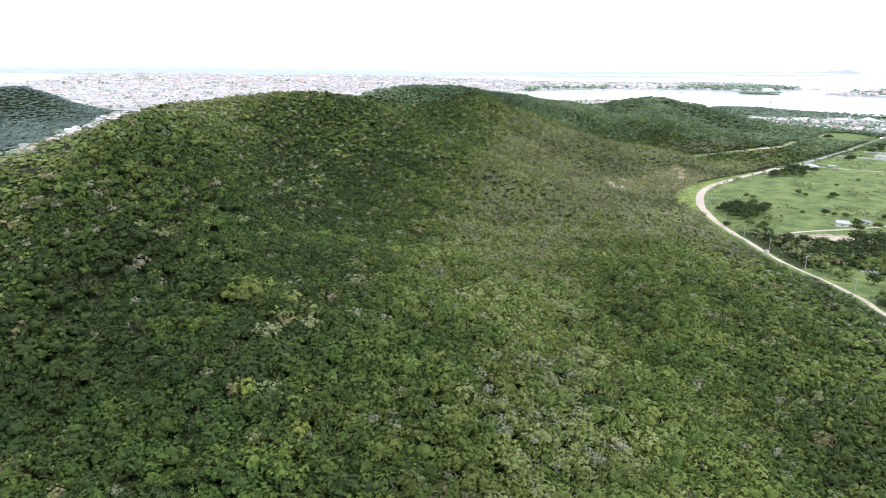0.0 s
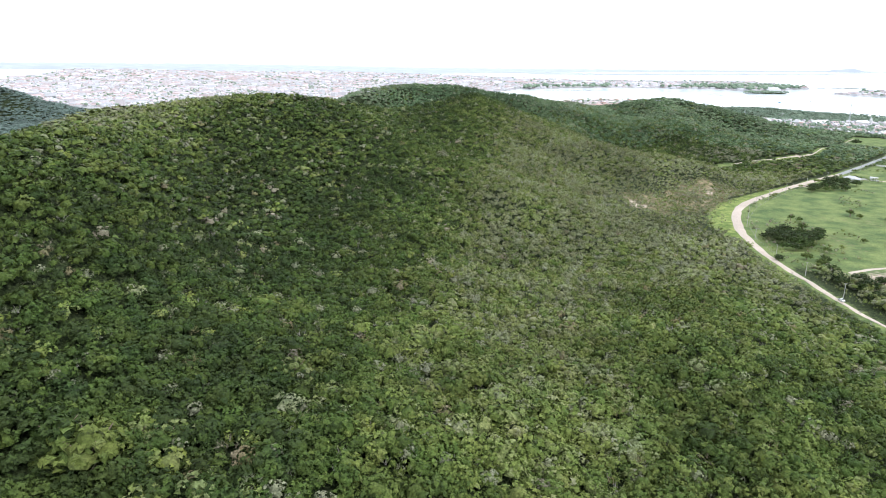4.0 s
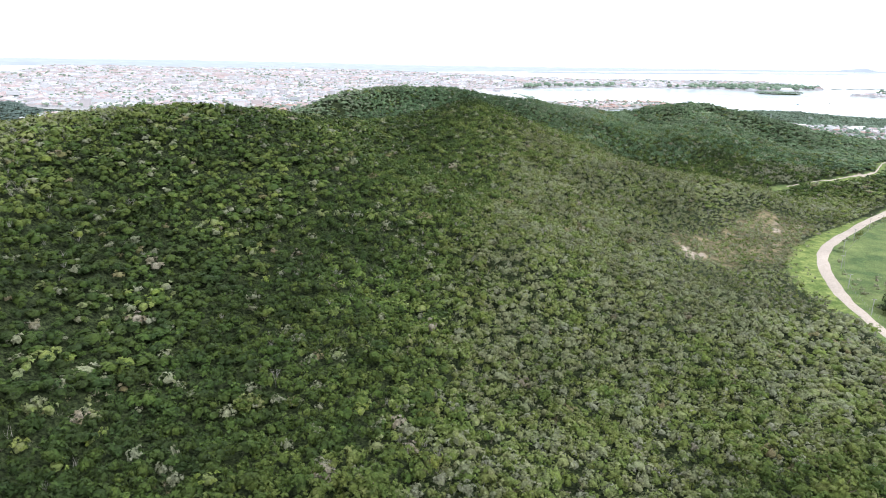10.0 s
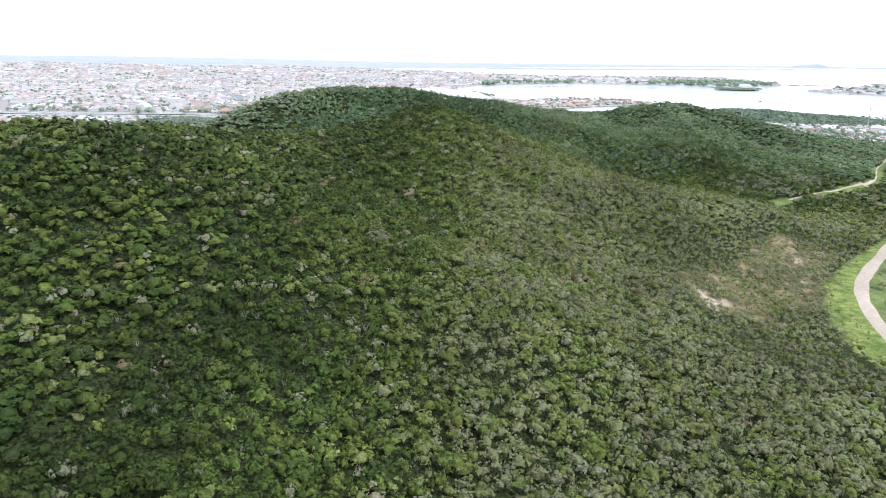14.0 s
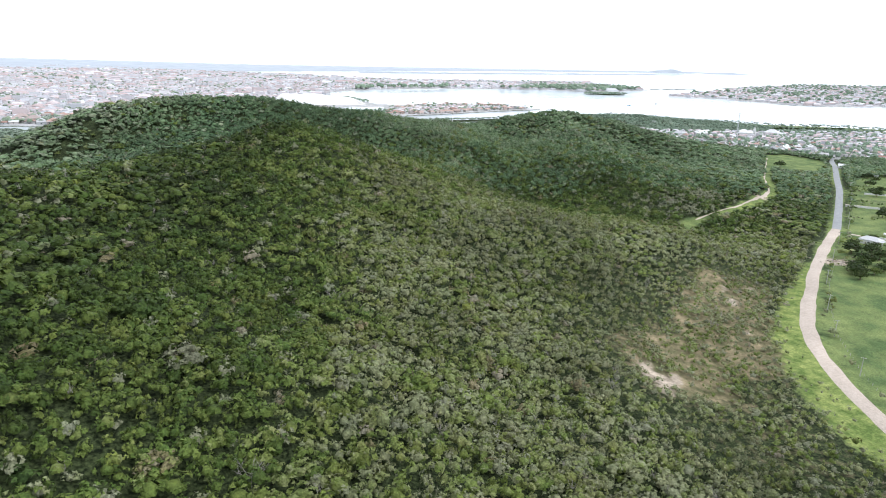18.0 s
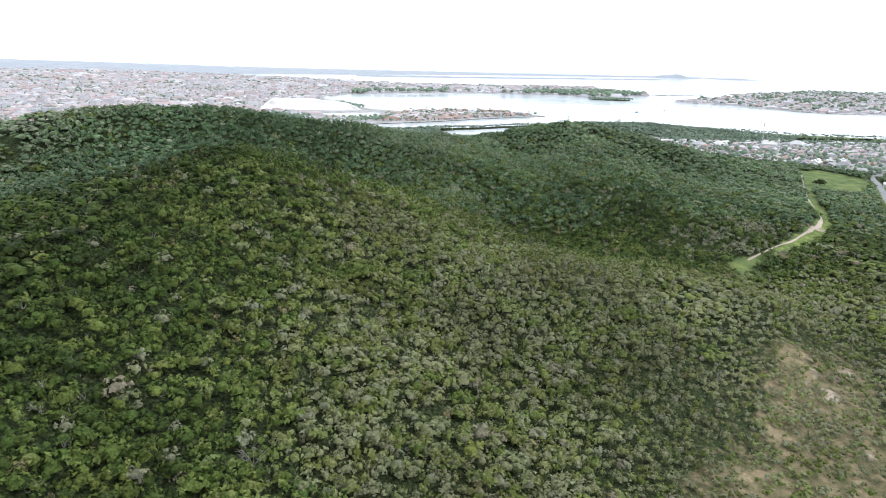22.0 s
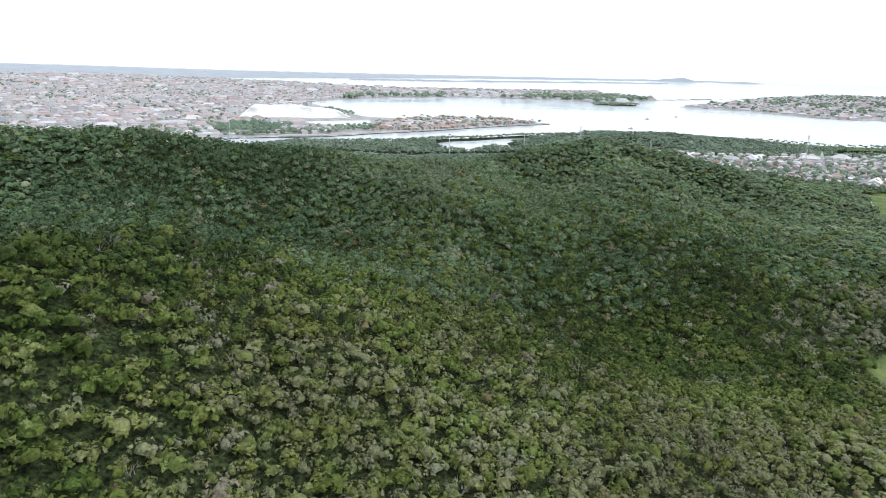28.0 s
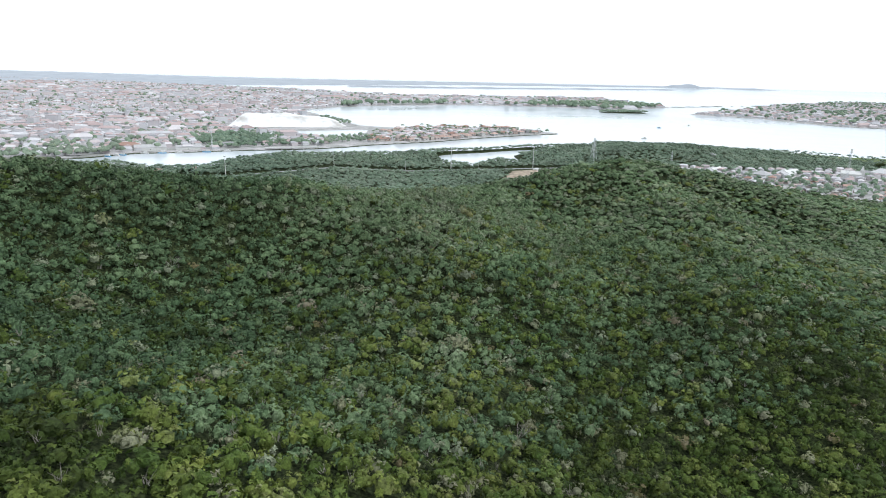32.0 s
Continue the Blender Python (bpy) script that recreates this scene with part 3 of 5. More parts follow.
def scatter(cell, x0, x1, y0, y1):
    xs, ys = np.meshgrid(np.arange(x0, x1, cell), np.arange(y0, y1, cell))
    px = (xs + rng.uniform(-0.48, 0.48, xs.shape) * cell).ravel()
    py = (ys + rng.uniform(-0.48, 0.48, ys.shape) * cell).ravel()
    return px, py


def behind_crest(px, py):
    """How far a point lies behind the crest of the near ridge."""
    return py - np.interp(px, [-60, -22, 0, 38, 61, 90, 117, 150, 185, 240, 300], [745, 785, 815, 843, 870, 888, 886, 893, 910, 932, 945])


def forest(name, protos, px, py, size, label, tall=0.75, leaf=None):
    z = land_height(px, py)
    n = len(px)
    which = rng.integers(0, len(protos), n)
    ang = rng.uniform(0, 6.28, n)
    patch = 0.5 + 0.25 * (np.sin(px * 0.045 + 2 * np.sin(py * 0.02)) * np.sin(py * 0.04 + 1.5 * np.sin(px * 0.017)) + np.sin(px * 0.11 + py * 0.07) * np.sin(py * 0.09))
    u = rng.uniform(0, 1, n)
    aside = px - np.interp(py, [0, 390, 510, 940, 1150], [0, 8, 16, 118, 180])
    # drier middle, plus haze lift and left-of-path shading painted into the tint
    dry_haze_shade = 0.36 * smooth(aside, -75, 45) * smooth(py, 330, 520) * (1 - 0.85 * smooth(py, 790, 910)) + 0.22 * np.exp(-((px - 30) / 60) ** 2) * (1 - smooth(py, 330, 520)) + 0.01 - 0.24 * smooth(-aside, -25, 60) + 0.42 * smooth(-aside, 140, 240) - 0.12 * smooth(aside, 40, 100) * smooth(py, 840, 900)
    dry_haze_shade += 0.17 * smooth(hill_height(px, py), 40, 70) * smooth(-behind_crest(px, py), 0, 25)   # paler tint on the tops
    # far slopes brightened for haze through the tint
    dry_haze_shade += 0.20 * smooth(py, 980, 1090) - 0.06 * smooth(330 - py, 0, 80)
    tint = np.clip(0.12 + dry_haze_shade + 0.36 * u + 0.30 * (patch - 0.35), 0, 0.76)
    lush = smooth(np.sin(px * 0.071 + 1.7 * np.sin(py * 0.05)) * np.sin(py * 0.063 + 1.2), 0.35, 0.8)
    tint = np.where(rng.uniform(0, 1, n) < 0.22 * lush, rng.uniform(0.84, 0.9, n) if leaf is None else tint, tint)
    odd = rng.uniform(0, 1, n) + 0.05 * smooth(-aside, 0, 70) - 0.5 * smooth(1.5 - np.minimum(np.hypot((px - 350) / 38, (py - 912) / 18), np.hypot((px - 400) / 30, (py - 945) / 16)), 0, 1)
    tint = np.where(odd < 0.10, 0.80, np.where(odd < 0.112, 0.89, np.where(odd < 0.124, 0.955, np.where(odd < 0.132, 0.99, tint))))
    if len(protos) > 16:   # some pale and dry crowns are mere twigs
        bare = (tint > 0.76) & ((tint < 0.83) | (tint > 0.94)) & (rng.uniform(0, 1, n) < 0.45)
        which = np.where(bare, rng.integers(len(protos) - 6, len(protos), n), rng.integers(0, len(protos) - 6, n))
    size = np.where((tint > 0.765) & (tint < 0.83), np.minimum(size, 4.6), size)
    V, F, T, k = [], [], [], 0
    for i, (pv, pf, pid) in enumerate(protos):
        s = np.flatnonzero(which == i)
        if not len(s):
            continue
        c, sn = np.cos(ang[s]), np.sin(ang[s])
        w = size[s]
        h = (1.2 + w * tall * 0.9) * rng.uniform(0.85, 1.2, len(s))
        v = np.empty((len(s), len(pv), 3))
        v[:, :, 0] = (pv[:, 0] * c[:, None] - pv[:, 1] * sn[:, None]) * w[:, None] + px[s][:, None]
        v[:, :, 1] = (pv[:, 0] * sn[:, None] + pv[:, 1] * c[:, None]) * w[:, None] + py[s][:, None]
        v[:, :, 2] = pv[:, 2] * h[:, None] + (z[s] + np.minimum(w, 4) / 4 * rng.uniform(0.2, 2.6, len(s)))[:, None]
        f = pf[None] + (k + np.arange(len(s)) * len(pv))[:, None, None]
        V.append(v.reshape(-1, 3)), F.append(f.reshape(-1, 3))
        T.append(np.clip(tint[s][:, None] + rng.normal(0, 1, (len(s), pid.max() + 1))[:, pid] * np.where(tint[s] > 0.75, 0.010, 0.07)[:, None], 0, 1).ravel())
        k += len(s) * len(pv)
    ob = mesh_object(name, draw_in(np.concatenate(V)), np.concatenate(F), leaf or M_LEAF, np.concatenate(T))
    return tagged(ob, label, "forest", kind="stuff")


WAY = [(0, 0), (8, 240), (16, 360), (118, 790), (180, 1000)]
FIRST_CROWNS = [crown_shape(116, 0.076, level=0.1) for _ in range(14)] + [crown_shape(60, 0.10, 0, True) for _ in range(6)]
NEAR_CROWNS = [crown_shape(60, 0.096, level=0.15) for _ in range(18)] + [crown_shape(44, 0.10, 0, True) for _ in range(6)]
MID_CROWNS = [crown_shape(30, 0.13, 0.30, level=0.45) for _ in range(16)]
FAR_CROWNS = [crown_shape(10, 0.21, 0.34, level=0.6) for _ in range(14)]
TOWN_CROWNS = [crown_shape(0, 0.2, 0.42) for _ in range(6)]
px, py = scatter(3.0, -330, 900, 75, 1500)
keep = rng.uniform(0, 1, len(px)) < wood_density(px, py)
px, py = px[keep], py[keep]
away = line_distance(px, py, WAY)
size = np.clip(rng.lognormal(1.36, 0.32, len(px)), 2.2, 7.0)
near_road = line_distance(px, py, ROAD)
size *= np.where((py < 540) & (px < 240), 0.35 + 0.65 * smooth(near_road, 8, 26), 1.0)   # low bushes along the roadside
size *= 0.93 * (1 - 0.5 * inside(px, py, SCRUB, 25)) * (1 + 0.35 * smooth(420 - py, 0, 180))


def in_view(px, py):
    """Whether a crown can be seen from above the valley over the hills before it."""
    z = land_height(px, py) + 6
    ok = np.zeros(len(px), bool)
    for ex, ey in WAY_EYES:
        rest = np.flatnonzero(~ok)
        clear = np.ones(len(rest), bool)
        for k in np.linspace(0.35, 0.97, 14):
            qx, qy = ex + (px[rest] - ex) * k, ey + (py[rest] - ey) * k
            clear &= hill_height(qx, qy) + 5 < 130 + (z[rest] - 130) * k
        ok[rest[clear & (py[rest] > ey + 40)]] = True
    return ok


WAY_EYES = [(0, 0), (6, 180), (14, 330), (40, 480), (75, 620), (118, 780)]
seen = in_view(px, py) & (px > -0.72 * py - 20) & (px < np.maximum(0.72 * py + 20, 40 + 1.2 * (py - 420)))
thin = rng.uniform(0, 1, len(px))
near_by = 105 + 60 * smooth(430 - py, 0, 150) + 70 * smooth(py, 800, 900)
# crowns behind the near crest take the leaves with haze in their colour
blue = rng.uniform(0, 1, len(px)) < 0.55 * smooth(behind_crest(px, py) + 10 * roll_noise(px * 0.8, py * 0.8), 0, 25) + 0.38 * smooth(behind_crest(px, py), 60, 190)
a = (away < near_by) & seen
first = (py < 335) & (away < 115)
forest("near_forest", FIRST_CROWNS, px[a & first], py[a & first], size[a & first], "dense forest canopy of leafy olive and green crowns")
b = a & ~blue & ~first
forest("near_forest", NEAR_CROWNS, px[b], py[b], size[b], "dense dry forest canopy of mixed green crowns")
forest("near_forest", NEAR_CROWNS, px[a & blue], py[a & blue], size[a & blue], "dense deep green forest canopy on the front hill", leaf=M_LEAF_HAZED)
b = (away >= near_by) & (away < 270) & seen & (thin < 0.85)
forest("slope_forest", MID_CROWNS, px[b & ~blue], py[b & ~blue], size[b & ~blue] * 1.16, "dense green forest canopy on the slopes", tall=0.6)
forest("slope_forest", MID_CROWNS, px[b & blue], py[b & blue], size[b & blue] * 1.16, "dense green forest canopy on the hill, tinted with blue haze", tall=0.6, leaf=M_LEAF_HAZED)
c = ((away >= 270) & seen & (thin < 0.33 + 0.33 * ((py > 930) & (px > 120)))) | (~seen & (thin < 0.15))
grow = 1.75 - 0.3 * ((py > 930) & (px > 120))
forest("hill_forest", FAR_CROWNS, px[c & ~blue], py[c & ~blue], (size * grow)[c & ~blue], "dark green forest canopy on the far hills", tall=0.42)
forest("ridge_forest", FAR_CROWNS, px[c & blue], py[c & blue], (size * grow)[c & blue], "green forest canopy behind the saddle, tinted with blue haze", tall=0.45, leaf=M_LEAF_HAZED)
px, py = scatter(15, -750, 900, -330, 900)
keep = ((py < 72) | (px < -335)) & (rng.uniform(0, 1, len(px)) < wood_density(px, py))
forest("outer_forest", FAR_CROWNS, px[keep], py[keep], rng.uniform(13, 18, keep.sum()), "closed green forest canopy on the outer slopes", tall=0.28)
px, py = scatter(8, -1500, -420, 700, 2150)
keep = (rng.uniform(0, 1, len(px)) < np.maximum(wood_density(px, py), mounds(px, py, FAR_HILLS) > 5)) & (py > 0.3 * (-420 - px) + 650) & (px > -0.70 * py - 60)
forest("west_forest", FAR_CROWNS, px[keep], py[keep], rng.uniform(8, 13, keep.sum()), "dark green forest on the western hill, tinted with blue haze", tall=0.3, leaf=M_LEAF_WEST_HAZED)
px, py = scatter(6.2, -420, 1500, 1450, 2050)
keep = (rng.uniform(0, 1, len(px)) < wood_density(px, py) * 0.92) & (py < 2040)
forest("shore_woods", FAR_CROWNS, px[keep], py[keep], rng.uniform(5.0, 10.0, keep.sum()), "low mangrove and scrub by the lagoon, paled with haze", tall=0.42, leaf=M_LEAF_PALE_HAZED)

# low bushes in the clearing, the verge and the pasture
px, py = scatter(2.0, 140, 380, 540, 810)
grass, dry, _, soil = cover(px, py)
k = rng.uniform(0, 1, len(px)) < (np.clip(dry * 1.1, 0, 0.6) + 0.16 * inside(px, py, VERGE, 5)) * (1 - soil) * smooth(line_distance(px, py, ROAD), 7, 9) * smooth(roll_noise(px * 2.1, py * 2.1), -0.9, 0.6) * inside(px, py, SCRUB, 40)
forest("scrub", FAR_CROWNS, px[k], py[k], rng.uniform(1.0, 2.8, k.sum()), "low olive scrub bushes in the dry clearing", tall=0.35)
px, py = scatter(3.4, 236, 760, 330, 1120)
k = (rng.uniform(0, 1, len(px)) < 0.42 * inside(px, py, FIELD, 2) * smooth(roll_noise(px * 0.9, py * 0.9) + 0.6 * roll_noise(px * 0.31, py * 0.31), 0.0, 1.0)) & (line_distance(px, py, ROAD) > 8)
forest("pasture_shrubs", FAR_CROWNS, px[k], py[k], rng.uniform(1.2, 3.6, k.sum()), "scattered green weeds and shrubs in the pasture", tall=0.4)

# ---- things: helpers ----
M_TRUNK = material("brown_bark", [(0.3, (0.10, 0.075, 0.05)), (0.7, (0.20, 0.16, 0.12))], 0.9, 3.0)
M_CONCRETE = material("grey_concrete", [(0.3, (0.260, 0.254, 0.236)), (0.7, (0.360, 0.353, 0.335))], 0.9, 1.5)
M_STEEL = material("galvanised_steel", [(0.3, (0.40, 0.42, 0.43)), (0.7, (0.55, 0.57, 0.58))], 0.5, 2.0, metal=0.3)
M_WHITE = material("white_paint", [(0.3, (0.449, 0.449, 0.435)), (0.7, (0.517, 0.517, 0.503))], 0.7, 0.6, grain=0.06)
M_GLASS = material("dark_window_glass", [(0.3, (0.03, 0.035, 0.04)), (0.7, (0.06, 0.065, 0.07))], 0.1, 0.5, spec=0.6)
M_WOOD = material("painted_wood", [(0.3, (0.16, 0.10, 0.06)), (0.7, (0.26, 0.18, 0.12))], 0.7, 2.0)
M_TYRE = material("black_rubber", [(0.3, (0.02, 0.02, 0.02)), (0.7, (0.035, 0.035, 0.035))], 0.85, 4.0)
M_SALT = material("white_salt", [(0.34, (0.36, 0.345, 0.32)), (0.5, (0.62, 0.62, 0.615))], 0.9, 0.02, bump=0.4, bump_scale=0.2, grain=0.06)
M_RED_TILE = material("clay_tile", [(0.0, (0.216, 0.130, 0.104)), (0.3, (0.302, 0.202, 0.166)), (0.6, (0.346, 0.252, 0.216)), (0.8, (0.245, 0.202, 0.187)), (1.0, (0.418, 0.346, 0.317))], 0.85, 0.8, source="object", grain=0.2)
M_SHEET = material("fibre_cement_sheet", [(0.0, (0.161, 0.161, 0.167)), (0.35, (0.260, 0.260, 0.260)), (0.7, (0.372, 0.372, 0.372)), (1.0, (0.484, 0.484, 0.484))], 0.8, 0.6, source="object", grain=0.18)
M_HOUSE = material("house_render", [(0.0, (0.396, 0.390, 0.378)), (0.3, (0.348, 0.318, 0.288)), (0.5, (0.420, 0.420, 0.414)), (0.7, (0.312, 0.246, 0.216)), (0.85, (0.372, 0.360, 0.342)), (1.0, (0.288, 0.312, 0.324))], 0.85, 0.6, source="object", grain=0.12)
M_RUBBLE = material("broken_masonry", [(0.3, (0.204, 0.144, 0.114)), (0.7, (0.372, 0.342, 0.312))], 0.95, 1.2, bump=0.6)
M_BLUE = material("blue_boat_paint", [(0.3, (0.10, 0.26, 0.42)), (0.7, (0.16, 0.34, 0.50))], 0.5, 1.5)
# far land gives off its own glow to stand for distance haze
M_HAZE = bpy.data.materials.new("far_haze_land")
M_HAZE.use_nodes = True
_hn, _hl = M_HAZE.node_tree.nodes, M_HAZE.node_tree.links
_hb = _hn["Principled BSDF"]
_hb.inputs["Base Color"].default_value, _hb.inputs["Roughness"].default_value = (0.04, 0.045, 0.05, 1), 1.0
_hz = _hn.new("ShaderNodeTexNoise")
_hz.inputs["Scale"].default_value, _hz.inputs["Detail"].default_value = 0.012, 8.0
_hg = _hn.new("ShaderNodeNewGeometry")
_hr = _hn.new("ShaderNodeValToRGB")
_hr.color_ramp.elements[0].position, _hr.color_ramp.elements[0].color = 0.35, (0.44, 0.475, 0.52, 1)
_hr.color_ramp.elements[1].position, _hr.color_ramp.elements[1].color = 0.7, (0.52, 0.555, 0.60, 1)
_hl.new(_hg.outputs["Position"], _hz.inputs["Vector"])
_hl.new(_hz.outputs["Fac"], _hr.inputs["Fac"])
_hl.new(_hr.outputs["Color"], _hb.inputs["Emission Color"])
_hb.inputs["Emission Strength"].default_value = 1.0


def part(name, bm, mat, parent, label=""):
    """Links a bmesh as one mesh object under a thing or under a part."""
    me = bpy.data.meshes.new(name)
    bm.normal_update()
    bm.to_mesh(me)
    bm.free()
    for m in (mat if isinstance(mat, (list, tuple)) else [mat]):
        me.materials.append(m)
    ob = new(name, me)
    if parent:
        ob.parent = parent
    if label:
        tagged(ob, label)
    return ob


def box(x0, x1, y0, y1, z0, z1, bm=None):
    bm = bm or bmesh.new()
    v = [bm.verts.new((x, y, z)) for z in (z0, z1) for x, y in ((x0, y0), (x1, y0), (x1, y1), (x0, y1))]
    for f in ((3, 2, 1, 0), (4, 5, 6, 7), (0, 1, 5, 4), (1, 2, 6, 5), (2, 3, 7, 6), (3, 0, 4, 7)):
        bm.faces.new([v[i] for i in f])
    return bm


def tube(points, radii, sides=6, bm=None, cap=True):
    """A tapered round bar along a line of points."""
    bm = bm or bmesh.new()
    rings = []
    pts = [Vector(p) for p in points]
    for i, (p, r) in enumerate(zip(pts, radii)):
        d = (pts[min(i + 1, len(pts) - 1)] - pts[max(i - 1, 0)]).normalized()
        a = d.orthogonal().normalized()
        b = d.cross(a)
        rings.append([bm.verts.new(p + r * (a * math.cos(6.2832 * k / sides) + b * math.sin(6.2832 * k / sides))) for k in range(sides)])
    for r0, r1 in zip(rings, rings[1:]):
        for k in range(sides):
            bm.faces.new((r0[k], r0[(k + 1) % sides], r1[(k + 1) % sides], r1[k]))
    if cap:
        bm.faces.new(rings[0][::-1]), bm.faces.new(rings[-1])
    return bm


def thing(name, label, category, group=""):
    return tagged(new(name), label, category, group)


def height_at(x, y):
    return float(land_height(np.array([float(x)]), np.array([float(y)]))[0])


def far_pose(x, y, turn=0.0, scale=1.0, z=None):
    """A pose on the ground; far off, drawn in as the land is."""
    p = np.array((x, y, height_at(x, y) if z is None else z), float)
    q = draw_in(p[None])[0]
    s = scale * np.linalg.norm(q - CENTRE) / np.linalg.norm(p - CENTRE)
    return Matrix.Translation(q) @ Matrix.Rotation(turn, 4, "Z") @ Matrix.Scale(s, 4)


def place_all(protos, spots):
    """Sets the first thing of each kind at its first spot and copies the rest. spots: (which, pose)."""
    used = set()
    for k, m in spots:
        k %= len(protos)
        if k in used:
            copy_thing(protos[k], m)
        else:
            protos[k].matrix_basis = m
            used.add(k)
    for k, ob in enumerate(protos):
        if k not in used:
            for o in (*ob.children_recursive, ob):
                bpy.data.objects.remove(o)


# ---- trees that stand out ----
def leafy_crown(name, parent, tint, width, depth, base, lobes=9, label="", mat=None):
    """A broad crown of rounded lobes, each a heap of leaf bunches round a dense middle."""
    vs, fs, ts, k = [], [], [], 0
    for i in range(lobes):
        a = 2.4 * i + rng.uniform(-0.4, 0.4)
        d = 0.0 if i == 0 else 0.20 + 0.16 * rng.uniform(0, 1)
        c = np.array((d * math.cos(a) * width, d * math.sin(a) * width, base + depth * (0.30 - 1.5 * d * d + rng.uniform(-0.08, 0.08))))
        r = width * rng.uniform(0.42, 0.60) * (1.0 if i else 1.2)
        v, f, ids = crown_shape(64, 0.095)
        vs.append(v * (r, r, min(0.62 * depth, 0.8 * r)) + c), fs.append(f + k)
        ts.append(rng.normal(0, 1, ids.max() + 1)[ids] + 0.6 * rng.normal())
        k += len(v)
    fs = np.concatenate(fs)
    ob = mesh_object(name, np.concatenate(vs), fs, mat or M_LEAF, np.clip(tint + (0.06 if tint < 0.7 else 0.012) * np.concatenate(ts), 0, 1), parent=parent)
    return tagged(ob, label) if label else ob


def broad_tree(label, tint, width, height, group, trunk_mat=None):
    t = thing("tree", label, "tree", group)
    tops = []
    bm = tube([(0, 0, -1.2), (0.1, 0, height * 0.3), (0.0, 0.15, height * 0.6)], (0.045 * height, 0.035 * height, 0.02 * height))
    part("trunk", bm, trunk_mat or M_TRUNK, t)
    for k in range(4):
        a = 1.57 * k + rng.uniform(-0.4, 0.4)
        e = (math.cos(a) * width * 0.28, math.sin(a) * width * 0.28, height * 0.72)
        part("limb", tube([(0.05, 0, height * 0.32), (e[0] * 0.5, e[1] * 0.5, height * 0.52), e], (0.024 * height, 0.017 * height, 0.008 * height), 5), trunk_mat or M_TRUNK, t)
    leafy_crown("crown", t, tint, width, height * 0.95, height * 0.05)
    return t


def bare_tree(label, height, spread, group, stems=5):
    """A leafless grey tree: forked stems with twigs."""
    t = thing("bare_tree", label, "tree", group)
    part("trunk", tube([(0, 0, -1.0), (0.05, 0.05, height * 0.35)], (0.022 * height, 0.017 * height), 5), M_BARK, t)
    for k in range(stems):
        a = 6.2832 * k / stems + rng.uniform(-0.5, 0.5)
        s = spread * rng.uniform(0.3, 0.5)
        p0, p1, p2 = (0.05, 0.05, height * 0.33), (math.cos(a) * s * 0.45, math.sin(a) * s * 0.45, height * 0.62), (math.cos(a) * s, math.sin(a) * s, height * rng.uniform(0.85, 1.0))
        bm = tube([p0, p1, p2], (0.010 * height, 0.007 * height, 0.003 * height), 4)
        for j in range(9):
            b = a + rng.uniform(-1.9, 1.9)
            q = [p1[i] + (p2[i] - p1[i]) * (0.05 + 0.1 * j) for i in range(3)]
            e = (q[0] + math.cos(b) * s * 0.45, q[1] + math.sin(b) * s * 0.45, q[2] + height * rng.uniform(0.10, 0.2))
            tube([q, e], (0.005 * height, 0.002 * height), 3, bm)
        part("limb", bm, M_BARK, t)
    return t


